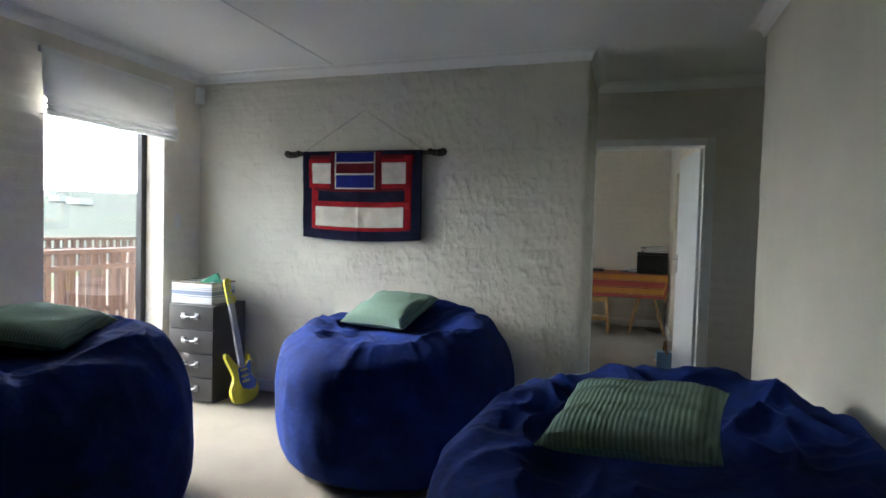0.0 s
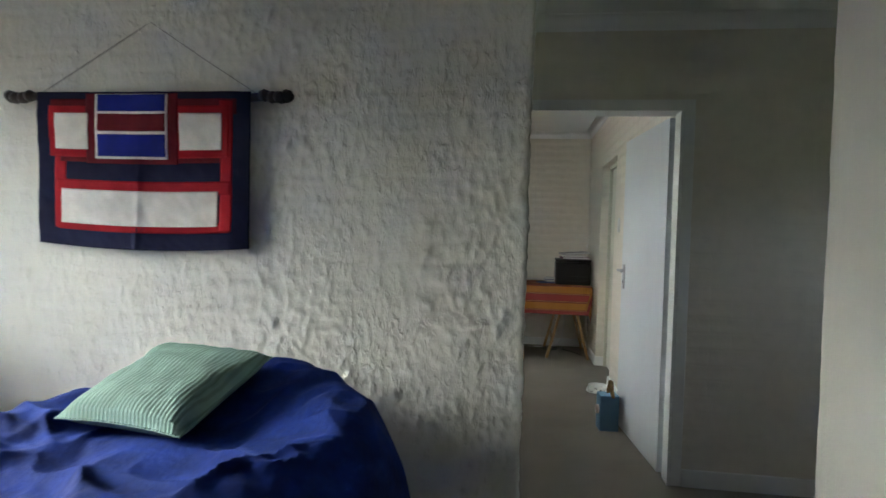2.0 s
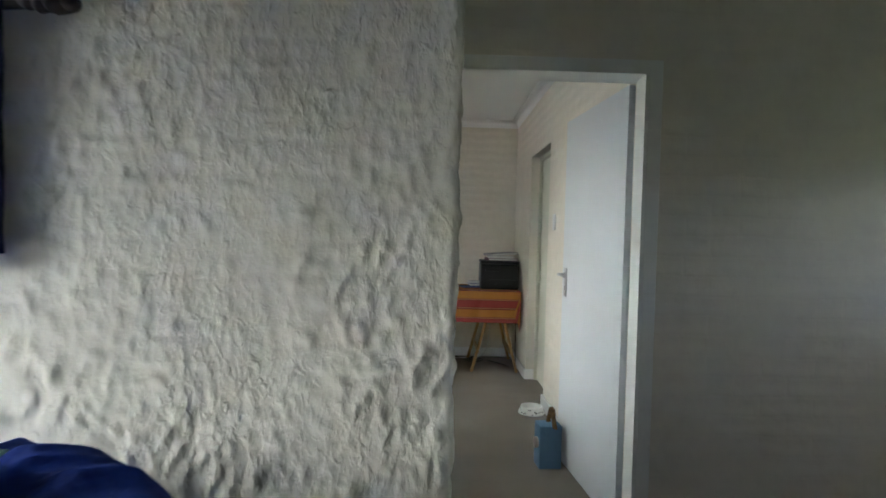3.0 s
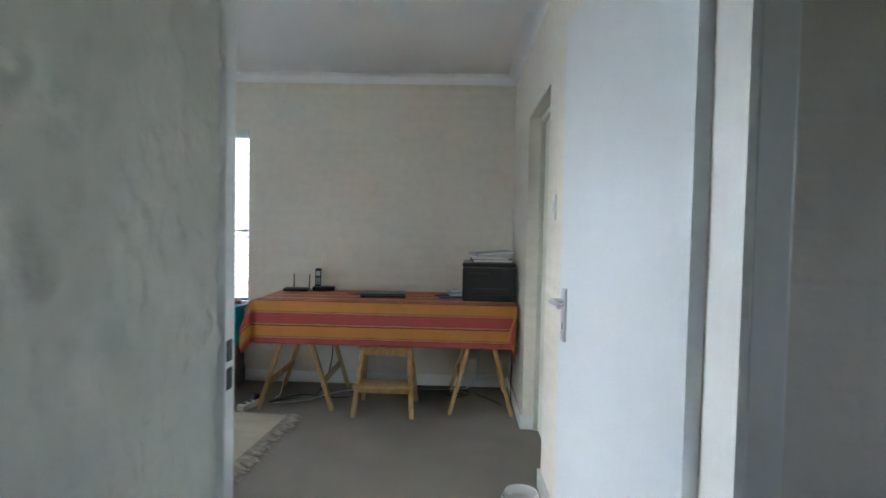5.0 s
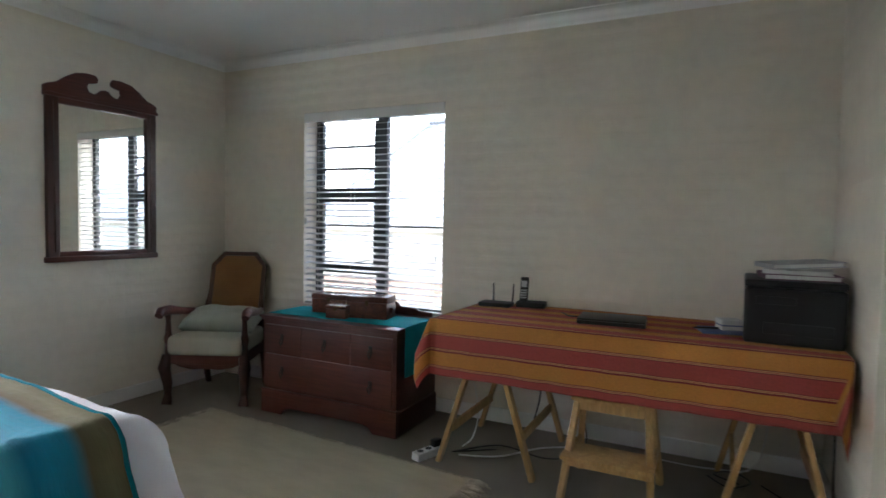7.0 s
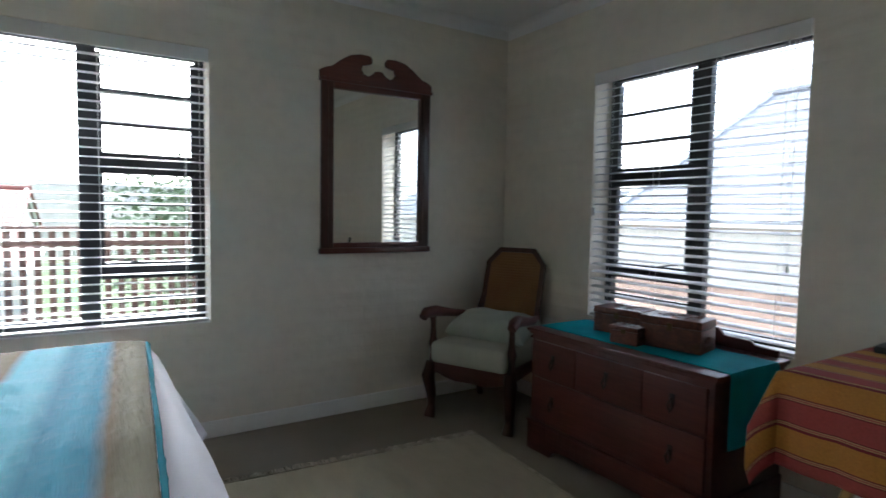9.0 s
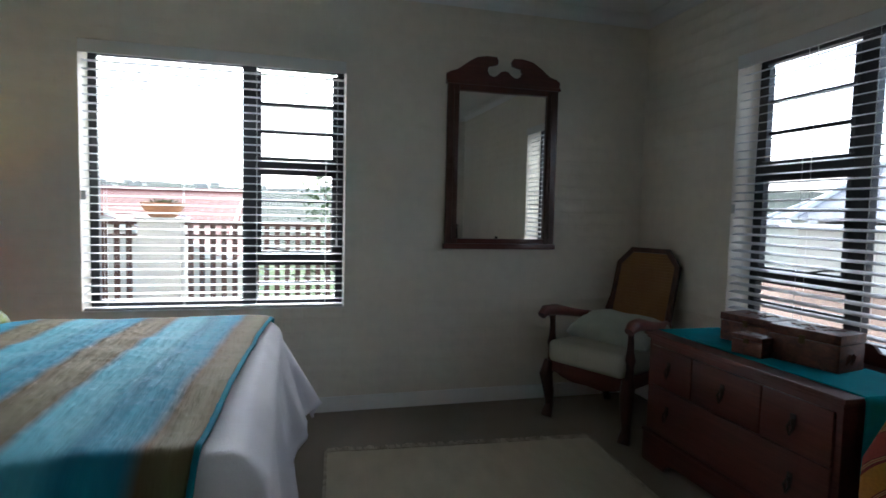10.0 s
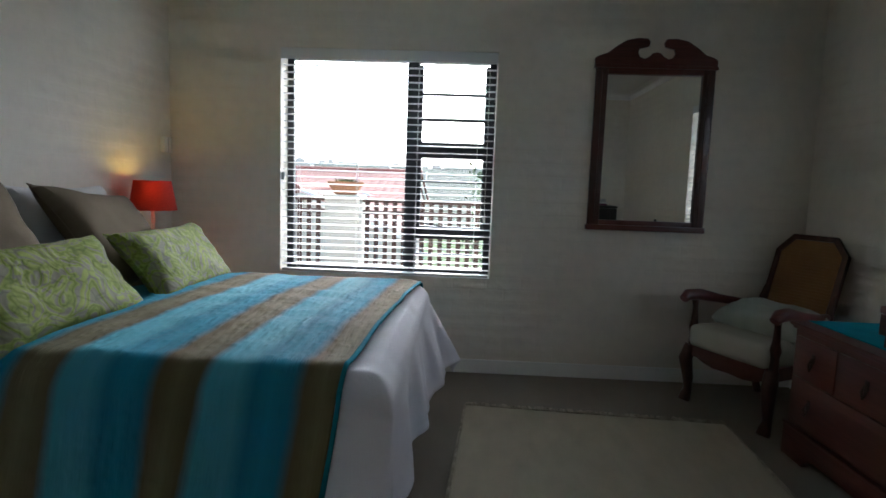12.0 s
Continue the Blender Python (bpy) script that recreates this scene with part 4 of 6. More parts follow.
def beanbag(x, y, r, h, seed, back, label, east=9.0):
    """A giant stuffed bag: bulging sides, a sagging gathered top with folds that run in from the rim; back is the way it leans up, east how far it may spread before a wall."""
    nu, nv = 360, 130
    prof = [(0.0, 0.0), (0.62, 0.0), (0.86, 0.02), (0.95, 0.1), (1.0, 0.28), (1.0, 0.5), (0.98, 0.68), (0.93, 0.82), (0.84, 0.92), (0.72, 0.975), (0.5, 0.965), (0.25, 0.92), (0.0, 0.9)]
    ln = [0.0]
    for a, b in zip(prof, prof[1:]):
        ln.append(ln[-1] + math.hypot(b[0] - a[0], b[1] - a[1]))

    def at(s):
        s *= ln[-1]
        k = next(i for i in range(len(ln) - 1) if s <= ln[i + 1] + 1e-9)
        f = (s - ln[k]) / (ln[k + 1] - ln[k])
        p = [prof[min(max(k + d, 0), len(prof) - 1)] for d in (-1, 0, 1, 2)]
        return [0.5 * (2 * p[1][c] + (p[2][c] - p[0][c]) * f + (2 * p[0][c] - 5 * p[1][c] + 4 * p[2][c] - p[3][c]) * f * f + (3 * p[1][c] - p[0][c] - 3 * p[2][c] + p[3][c]) * f ** 3) for c in (0, 1)]

    def f(u, v):
        a = 2 * math.pi * u
        rr, zz = at(v)
        ca, sa = math.cos(a), math.sin(a)
        topness = max(0.0, min(1.0, (v - 0.62) / 0.16)) * min(1.0, rr * 3)
        side = max(0.0, min(1.0, (v - 0.3) / 0.1)) * (1 - topness)
        px, py = rr * ca, rr * sa
        wx, wy = px + 0.28 * nz(px * 1.7, py * 1.7, seed + 1), py + 0.28 * nz(px * 1.7, py * 1.7, seed + 4)
        fold3 = max(0.0, 1 - 2.0 * abs(nz(wx * 4.6 + 1.4 * wy + seed, wy * 4.2 - wx, seed + 6))) ** 1.8
        fold = max(0.0, 1 - 2.6 * abs(nz(wx * 1.9 + seed, wy * 1.9, seed))) ** 2.0
        fold2 = max(0.0, 1 - 2.4 * abs(nz(wx * 3.4 + seed, wy * 3.4, seed + 2))) ** 1.5
        pull = max(0.0, 1 - 2.2 * abs(nz(4.2 * ca + seed + 0.5 * wy, 4.2 * sa + 0.5 * wx, rr * 1.6))) ** 1.3
        rim = max(0.0, 1 - abs(rr - 0.78) / 0.3)
        crease = max(0.0, 1 - 2.2 * abs(nz(11 * ca + 2 * wy, 11 * sa + seed, rr * 2.2)))
        lump_ = nz(px * 1.4 + seed, py * 1.4, zz * 1.2)
        near = max(0.0, min(1.0, (rr - 0.12) / 0.25))
        rad = r * rr * (1 + 0.025 * lump_ + side * (0.018 * nz(2 * ca + seed, 2 * sa, zz * 3) + 0.008 * nz(6 * ca + seed, 6 * sa, zz * 5) + 0.016 * max(0.0, 1 - 3 * abs(nz(3 * ca + seed, 3 * sa, zz * 1.6 + 4))) * max(0.0, min(1.0, (v - 0.45) / 0.12))))
        lean = 0.12 * (ca * math.cos(back) + sa * math.sin(back)) * rr * topness
        z = h * zz + topness * (0.032 * fold * near + 0.025 * fold2 * near + 0.009 * fold3 * near + 0.022 * pull * rim + 0.005 * crease * rim + 0.03 * lump_ - 0.045) + lean
        z += side * 0.006 * fold3
        return Vector((min(rad * ca, east), rad * sa, max(0.0, z)))

    b = thing("beanbag", label, "beanbag", pose(x, y, 0), group="beanbags in the lounge")
    cut = 0.64
    for name, v0, v1, n in (("side_panel", 0.0, cut, int(nv * cut)), ("top_panel", cut, 1.0, int(nv * 0.6))):
        bm = sheet(lambda u, v: f(u, v0 + v * (v1 - v0)), nu, n, True)
        bmesh.ops.remove_doubles(bm, verts=bm.verts[:], dist=0.0005)
        part(name, bm, M_blue, b)
    return b


beanbag(-1.005, 3.02, 0.70, 0.80, 1.3, 1.0, "giant royal blue suede beanbag against the textured wall")
beanbag(-2.15, 1.6, 0.69, 0.80, 4.1, 1.2, "giant royal blue suede beanbag beside the balcony door")
beanbag(0.40, 1.65, 0.68, 0.80, 7.7, 1.2, "giant royal blue suede beanbag by the plain wall", LE - 0.42)
G = "ribbed green cushions"
cushion("cushion", 0.45, 0.46, 0.13, M_rib, pose(-1.118, 3.18, 0.808, 17, 0, -9), "sage green ribbed corduroy cushion on a beanbag", 2.0, group=G)
cushion("cushion", 0.5, 0.42, 0.13, M_rib, pose(-2.27, 1.78, 0.83, 8, 6, 20), "sage green ribbed corduroy cushion on a beanbag", 5.0, group=G)
cushion("cushion", 0.45, 0.43, 0.12, M_rib, pose(0.325, 1.57, 0.812, 8, -6, -11), "sage green ribbed corduroy cushion on a beanbag", 8.0, group=G)

# ---- chest of drawers, basket, guitar ----
ch = thing("drawer_chest", "charcoal leatherette chest of four drawers with steel handles", "chest of drawers", pose(-2.755, 3.275, 0))
CW, CD, CHT = 0.41, 0.36, 0.72
part("carcass", bx(-CW / 2, CW / 2, 0.02, CD, 0.0, CHT, 0.006), M_leather, ch)
for k in range(4):
    z0 = 0.01 + k * 0.177
    d = part("drawer_front", bx(-CW / 2 + 0.004, CW / 2 - 0.004, 0.0, 0.024, z0, z0 + 0.17, 0.005), M_leather, ch)
    zc = z0 + 0.09
    part("stitched_edge", joined(bx(-CW / 2 + 0.008, CW / 2 - 0.008, -0.002, 0.0, z0 + 0.161, z0 + 0.166), bx(-CW / 2 + 0.008, CW / 2 - 0.008, -0.002, 0.0, z0 + 0.004, z0 + 0.009)), M_darkp, d)
    for x0 in (-0.078, 0.042):
        part("handle_bracket", bx(x0, x0 + 0.036, -0.012, 0.0, zc - 0.022, zc + 0.024, 0.003), M_dull, d)
    part("pull_handle", tube([(-0.065, -0.016, zc), (-0.03, -0.024, zc - 0.004), (0.03, -0.024, zc - 0.004), (0.065, -0.016, zc)], 0.008, 10), M_dull, d, "steel pull handle with a dark leather grip")
    part("grip", tube([(-0.02, -0.0245, zc - 0.004), (0.02, -0.0245, zc - 0.004)], 0.0095, 10), M_blackp, d)

bk = thing("storage_basket", "white canvas basket with slate blue stripes on the chest", "basket", pose(-2.785, 3.44, CHT))
bw, bd_, bh = 0.185, 0.125, 0.155
walls = []
for x0, x1, y0, y1 in ((-bw, bw, -bd_, -bd_ + 0.01), (-bw, bw, bd_ - 0.01, bd_), (-bw, -bw + 0.01, -bd_, bd_), (bw - 0.01, bw, -bd_, bd_)):
    walls.append(bx(x0, x1, y0, y1, 0, bh, 0.003))
part("basket_body", joined(*walls, bx(-bw + 0.01, bw - 0.01, -bd_ + 0.01, bd_ - 0.01, 0, 0.01)), M_basket, bk)
for z0, z1 in ((0.05, 0.056), (0.064, 0.094), (0.102, 0.108), (0.116, 0.12)):
    part("stripe", joined(bx(-bw - 0.0015, bw + 0.0015, -bd_ - 0.0015, -bd_, z0, z1), bx(bw, bw + 0.0015, -bd_, bd_, z0, z1)), M_stripe, bk, "slate blue woven stripe")
part("rim", tube([(-bw, -bd_, bh), (bw, -bd_, bh), (bw, bd_, bh), (-bw, bd_, bh), (-bw, -bd_, bh)], 0.006, 6), M_taupe, bk)
part("strap", bx(bw, bw + 0.004, -0.02, 0.0, 0.1, 0.158), M_taupe, bk)
toy = thing("water_pistol", "mint green and black toy sticking out of the basket", "toy", pose(-2.72, 3.46, CHT + 0.15, 0, -30, 20) @ Matrix.Scale(1.35, 4))
part("toy_body", joined(bx(-0.09, 0.05, -0.018, 0.018, 0, 0.035, 0.008), bx(0.01, 0.045, -0.014, 0.014, -0.1, 0.005, 0.006)), M_green, toy)
part("toy_trigger", bx(-0.1, -0.02, -0.02, 0.02, -0.045, -0.005, 0.006), M_blackp, toy)


def outline(points, n=6):
    """A closed smooth outline through the points (Catmull-Rom)."""
    out, m = [], len(points)
    for k in range(m):
        p = [points[(k + d) % m] for d in (-1, 0, 1, 2)]
        for j in range(n):
            f = j / n
            out.append(tuple(0.5 * (2 * p[1][c] + (p[2][c] - p[0][c]) * f + (2 * p[0][c] - 5 * p[1][c] + 4 * p[2][c] - p[3][c]) * f * f + (3 * p[1][c] - p[0][c] - 3 * p[2][c] + p[3][c]) * f ** 3) for c in (0, 1)))
    return out


gt = thing("toy_guitar", "yellow toy electric guitar with a blue guard leaning on the wall", "guitar", pose(-2.325, 3.385, 0.012, -11, -4, 78))
body = outline([(-0.1, 0.02), (0.0, 0.0), (0.1, 0.03), (0.125, 0.12), (0.085, 0.2), (0.1, 0.29), (0.075, 0.345), (0.05, 0.28), (0.0, 0.265), (-0.045, 0.3), (-0.1, 0.385), (-0.125, 0.36), (-0.09, 0.25), (-0.085, 0.19), (-0.125, 0.11)])
part("guitar_body", prism(body, 0.03, 0.004), M_yellow, gt)
guard = outline([(0.0, 0.1), (0.075, 0.085), (0.105, 0.13), (0.07, 0.2), (0.085, 0.28), (0.065, 0.3), (0.03, 0.26), (-0.03, 0.265), (-0.04, 0.2), (-0.03, 0.13)])
gd = part("pick_guard", moved(prism(guard, 0.004), Matrix.Translation((0, -0.005, 0))), M_blueguard, gt, "blue painted pick guard")
for z in (0.15, 0.19, 0.235):
    part("pickup", bx(-0.022, 0.04, -0.009, -0.005, z, z + 0.014, 0.002), M_yellow, gd)
nk = part("neck", bx(-0.024, 0.022, -0.012, 0.012, 0.26, 0.74, 0.004), M_fret, gt, "pale grey fretted neck")
for k in range(14):
    part("fret", bx(-0.024, 0.022, -0.0135, -0.012, 0.31 + 0.03 * k, 0.313 + 0.03 * k), M_chrome, nk)
hd = part("headstock", moved(prism(outline([(-0.025, 0.73), (0.024, 0.73), (0.045, 0.77), (0.02, 0.82), (0.028, 0.9), (0.0, 0.925), (-0.03, 0.9), (-0.03, 0.8)]), 0.018, 0.003), Matrix.Translation((0, -0.008, 0))), M_yellow, gt)
for k in range(6):
    part("tuning_peg", tube([(-0.02 + 0.03 * (k % 2), -0.016, 0.77 + 0.022 * k), (-0.02 + 0.03 * (k % 2), 0.016, 0.77 + 0.022 * k)], 0.005, 8), M_chrome, hd)
part("string_set", joined(*[tube([(-0.018 + 0.007 * k, -0.015, 0.15), (-0.018 + 0.007 * k, -0.016, 0.78)], 0.0006, 4) for k in range(6)]), M_chrome, gt)

# ---- wall hanging ----
HX, HZ = -1.6, 1.865
wh = thing("wall_hanging", "navy, red and cream cloth hanging on a carved rod", "wall hanging", pose(HX, LN - 0.032, HZ))
part("rod", tube([(-0.58 + 0.058 * k, 0, 0.004 * math.sin(k)) for k in range(21)], 0.017, 14), M_rod, wh, "dark carved wooden rod")
for s in (-1, 1):
    part("rod_finial", joined(*[moved(lathe([(0.0, -0.03), (0.018, -0.02), (0.026, 0), (0.018, 0.02), (0.0, 0.03)], 14), pose(s * (0.535 + 0.032 * k), 0.012 * math.sin(3 * k) - 0.005, 0.005 * math.cos(2 * k), 0, 90 + 12 * k, 0)) for k in range(4)],
         tube([(s * 0.635, 0, 0.015), (s * 0.652, -0.004, 0.0), (s * 0.635, 0, -0.015), (s * 0.6, 0.003, -0.02)], 0.009, 8)), M_rod, wh)
part("hanging_cord", joined(tube([(-0.49, 0.005, 0.018), (-0.25, 0.02, 0.17), (0.0, 0.03, 0.325)], 0.0022, 6), tube([(0.0, 0.03, 0.325), (0.25, 0.02, 0.165), (0.49, 0.005, 0.018)], 0.0022, 6)), M_string, wh)
CLW, CLH = 0.965, 0.625


def drape(x, z):
    """Depth of the cloth at x across and z down, before the rod."""
    f = max(0.0, -z / CLH)
    return -0.02 + 0.016 * f + 0.008 * f * math.sin(x * 13 + 1.5 * nz(x * 2, z * 2, 4)) + 0.009 * nz(x * 7, z * 6, 2) - 0.008 * f * max(0.0, 1 - abs(x + 0.02 * f) / 0.02) - 0.005 * abs(nz(x * 16 + z * 9, z * 12, 6))


def cloth_patch(name, x0, x1, z0, z1, material, lift, label="", th=0.0008):
    nx, nzz = max(4, int((x1 - x0) / 0.008)), max(3, int((z1 - z0) / 0.008))

    def f(u, v):
        x, z = x0 + u * (x1 - x0), z0 + v * (z1 - z0)
        sag = -0.022 * (1 - (2 * x / CLW) ** 2) * max(0.0, -z / CLH)
        return Vector((x, drape(x, z) - 0.5 * lift, z + sag))
    ob = part(name, sheet(f, nx, nzz), material, wh, label)
    solidify(ob, th, 1)
    return ob


cloth_patch("cloth", -CLW / 2, CLW / 2, -CLH, 0.018, M_navy, 0.0, "navy cotton cloth with red bands")
a = CLW / 2
for x0, x1, z0, z1 in ((-a + 0.075, -a + 0.13, -CLH + 0.075, -0.02), (a - 0.13, a - 0.075, -CLH + 0.075, -0.02), (-a + 0.085, a - 0.085, -CLH + 0.07, -CLH + 0.11)):
    cloth_patch("red_band", x0, x1, z0, z1, M_red, 0.0022)
cloth_patch("red_band", -a + 0.085, a - 0.085, -0.4, -0.345, M_red, 0.0026)
cloth_patch("maroon_band", -a + 0.1, a - 0.1, -0.27, -0.225, M_maroon, 0.0024)
cloth_patch("maroon_band", -a + 0.06, a - 0.06, -0.075, -0.012, M_maroon, 0.0024)
for xc, hw in ((-0.322, 0.078), (0.266, 0.094)):
    cloth_patch("red_band", xc - hw - 0.03, xc + hw + 0.03, -0.25, -0.04, M_red, 0.003)
    cloth_patch("cream_panel", xc - hw, xc + hw, -0.218, -0.07, M_ecru, 0.007, "cream satin square")
cloth_patch("cream_panel", -0.372, 0.345, -0.528, -0.385, M_ecru, 0.007, "long cream satin panel")
cloth_patch("maroon_panel", -0.255, 0.165, -0.275, 0.01, M_maroon, 0.0055)
cloth_patch("pale_border", -0.210, 0.120, -0.255, 0.008, M_ecru, 0.007)
cloth_patch("blue_panel", -0.200, 0.110, -0.245, -0.155, M_roy, 0.0085, "royal blue cotton panel")
cloth_patch("red_panel", -0.200, 0.110, -0.143, -0.072, M_maroon, 0.0085)
cloth_patch("blue_panel", -0.200, 0.110, -0.062, 0.006, M_roy, 0.0085, "royal blue cotton panel")

# ---- lounge fittings ----
rb = thing("roman_blind", "white linen roman blind drawn up over the balcony door", "blind", pose(LW, 0, 0))


def blind_f(u, v):
    y = 2.37 + 1.03 * u
    prof = [(0.03, 2.385), (0.05, 2.34), (0.052, 2.2), (0.06, 2.1), (0.085, 2.075), (0.09, 2.05), (0.07, 2.043), (0.092, 2.035), (0.095, 2.015), (0.07, 2.01), (0.09, 1.998), (0.085, 1.985), (0.03, 1.985)]
    s = v * (len(prof) - 1)
    k = min(int(s), len(prof) - 2)
    f = s - k
    x = prof[k][0] + (prof[k + 1][0] - prof[k][0]) * f
    z = prof[k][1] + (prof[k + 1][1] - prof[k][1]) * f
    return Vector((x + 0.006 * nz(y * 3, z * 5, 1) + 0.003 * nz(y * 12, z * 9, 2), y, z - 0.04 + 0.004 * nz(y * 4, 1, 5)))


solidify(part("blind_cloth", sheet(blind_f, 60, 72), M_sheer, rb), 0.003)
part("head_batten", bx(0.0, 0.035, 2.38, 3.39, 2.315, 2.35, 0.003), M_white, rb)
al = thing("motion_sensor", "small white alarm sensor high in the corner", "alarm sensor", pose(LW + 0.085, LN - 0.1, 2.27, 0, 0, 45) @ Matrix.Scale(1.3, 4))
part("sensor_body", bx(-0.028, 0.028, -0.02, 0.03, 0, 0.1, 0.01), M_whitep, al)
part("sensor_lens", bx(-0.02, 0.02, -0.024, -0.019, 0.02, 0.06, 0.003), M_paper, al)


def switch(m, w, h, label, knobs):
    s = thing("light_switch", label, "light switch", m)
    part("switch_plate", bx(-w / 2, w / 2, -0.009, 0.0, -h / 2, h / 2, 0.003), M_whitep, s)
    for k in range(knobs):
        z = (k - (knobs - 1) / 2) * 0.03
        part("rocker", bx(-0.012, 0.012, -0.013, -0.009, z - 0.011, z + 0.011, 0.002), M_whitep, s)
    return s


switch(pose(LW, 3.49, 1.33, 0, 0, 90), 0.07, 0.115, "white light switch beside the balcony door", 1)
switch(pose(BE, 6.435, 1.445, 0, 0, -90), 0.075, 0.12, "white light switch on the bedroom wall", 2)
th_ = thing("thermostat", "small white control box near the corner", "control box", pose(BW + 0.09, BS, 1.47, 0, 0, 180))
part("control_case", bx(-0.04, 0.002, -0.03, 0.0, -0.05, 0.05, 0.004), M_whitep, th_)
part("control_strip", bx(0.002, 0.016, -0.024, 0.0, -0.05, 0.05, 0.003), M_darkp, th_)
part("control_edge", bx(0.016, 0.05, -0.03, 0.0, -0.05, 0.05, 0.004), M_whitep, th_)

# ---- bed ----
bed = thing("bed", "double bed with a white duvet and striped throw", "bed")
BX0, BX1, BY0, BY1, BT = -2.62, -1.08, 4.34, 6.12, 0.755
part("bed_base", bx(BX0 + 0.04, BX1 - 0.04, BY0, BY1 - 0.04, 0.1, 0.36, 0.02), M_linen, bed)
part("mattress", bx(BX0 + 0.03, BX1 - 0.03, BY0, BY1 - 0.03, 0.362, 0.68, 0.05, 4), M_linen, bed)
for x in (BX0 + 0.12, BX1 - 0.12):
    for y in (BY0 + 0.12, BY1 - 0.14):
        part("leg", lathe([(0.025, 0), (0.03, 0.05), (0.035, 0.11)], 12), M_rod, bed).matrix_local = pose(x, y, 0)


def bed_top(s, t, lift):
    """Cover over the bed: s from -1 to 1 across, t from 0 at the head to 1 and on past the foot; both run on down the sides."""
    cx, half = (BX0 + BX1) / 2, (BX1 - BX0) / 2
    rr = 0.085
    x_out = abs(s)
    sx = 1 if s > 0 else -1

    def roll(d):
        """Past the edge by d: how far out and how far down."""
        if d < 0:
            return d, 0.0
        q = rr * math.pi / 2
        if d < q:
            a_ = d / rr
            return rr * math.sin(a_), rr * (1 - math.cos(a_))
        return rr, rr + (d - q)
    dx, down_x = roll(x_out - (half - rr))
    dy, down_y = roll(t - (BY1 - BY0 - rr))
    x = cx + sx * (half - rr + dx)
    y = BY0 + (BY1 - BY0 - rr) + dy
    down = max(down_x, down_y) + 0.35 * min(down_x, down_y)
    fl = 0.0
    if down_x > rr:
        fl = (0.022 * math.sin(t * 17 + 2 * nz(t * 3, 0, 6)) + 0.016 * nz(t * 9, down_x * 2, 3)) * min(1.0, (down_x - rr) / 0.25)
        x += sx * (fl + (0.25 + (0.3 * step_up(0.9, 1.75, t) if sx > 0 else 0.0)) * (down_x - rr))
    if down_y > rr:
        f2 = (0.02 * math.sin(s * 15 + 2 * nz(s * 3, 0, 2)) + 0.016 * nz(s * 9, down_y * 2, 7)) * min(1.0, (down_y - rr) / 0.25)
        y += f2 + (0.06 + 0.46 * ((1 - max(-1, min(1, s / half))) / 2) ** 2.2) * (down_y - rr)
    top = 1.0 if down < 0.01 else 0.3
    z = BT + 0.02 * (1 - (s / half) ** 2) * top - down + 0.010 * nz(x * 3.5, y * 3.5, 1) + 0.005 * nz(x * 11, y * 8, 4)
    nx = sx * min(1.0, down_x / rr) if down_x > down_y else 0
    ny = min(1.0, down_y / rr) if down_y >= down_x and down_y > 0 else 0
    nzv = max(0.0, 1 - max(abs(nx), abs(ny)))
    return Vector((x + nx * lift, y + ny * lift, max(0.03, z) + nzv * lift))


half = (BX1 - BX0) / 2
dv = part("duvet", sheet(lambda u, v: bed_top(-half - 0.22 + u * (2 * half + 0.68), 0.35 + v * (BY1 - BY0 - 0.35 + 0.36), 0.0), 150, 110), M_duvet, bed, "white cotton duvet hanging over the foot")
solidify(dv, 0.012, -1)
L_THROW = BY1 - BY0 - 0.08


def throw_at(u, t_):
    s_ = -half - 0.12 + u * (2 * half + 0.62)
    slub = 0.005 * max(0.0, nz(s_ * 42, t_ * 62, 9) - 0.1) + 0.002 * nz(s_ * 8, t_ * 45, 5)
    return bed_top(s_, t_ + 0.055 - 0.14 * u, 0.014 + slub) - Vector((0, 4.5, 0))


throw = thing("bed_throw", "striped throw in teal, pale blue and olive across the bed", "throw", pose(0, 4.5, 0))
solidify(part("throw_cloth", sheet(lambda u, v: throw_at(u, 0.34 + v * (L_THROW - 0.355)), 260, 260), M_throw, throw), 0.006, 1)
solidify(part("throw_border", sheet(lambda u, v: throw_at(u, L_THROW - 0.014 + v * 0.012), 260, 3), M_edge, throw, "narrow teal border"), 0.008, 1)

cushion("pillow", 0.64, 0.46, 0.2, M_linen, pose(-2.22, 4.47, 0.98, -74, 0, 0), "white cotton pillow against the wall", 12.0, "pillow")
cushion("pillow", 0.64, 0.46, 0.2, M_linen, pose(-1.5, 4.47, 0.98, -74, 0, 0), "white cotton pillow against the wall", 13.0, "pillow")
cushion("pillow", 0.72, 0.54, 0.17, M_taupe, pose(-2.21, 4.69, 0.965, -54, -5, 5), "taupe cotton pillow leaning on the white one", 14.0, "pillow", pinch=0.26)
cushion("pillow", 0.72, 0.54, 0.17, M_taupe, pose(-1.4, 4.67, 0.975, -58, 4, -2), "taupe cotton pillow leaning on the white one", 15.0, "pillow", pinch=0.26)
cushion("cushion", 0.76, 0.36, 0.14, M_leafy, pose(-2.21, 4.98, 0.885, -52, 0, 2), "lime green leaf-patterned cushion leaning on the pillows", 16.0, pinch=0.24)
cushion("cushion", 0.76, 0.36, 0.14, M_leafy, pose(-1.41, 4.96, 0.885, -52, 0, -2), "lime green leaf-patterned cushion leaning on the pillows", 17.0, pinch=0.24)

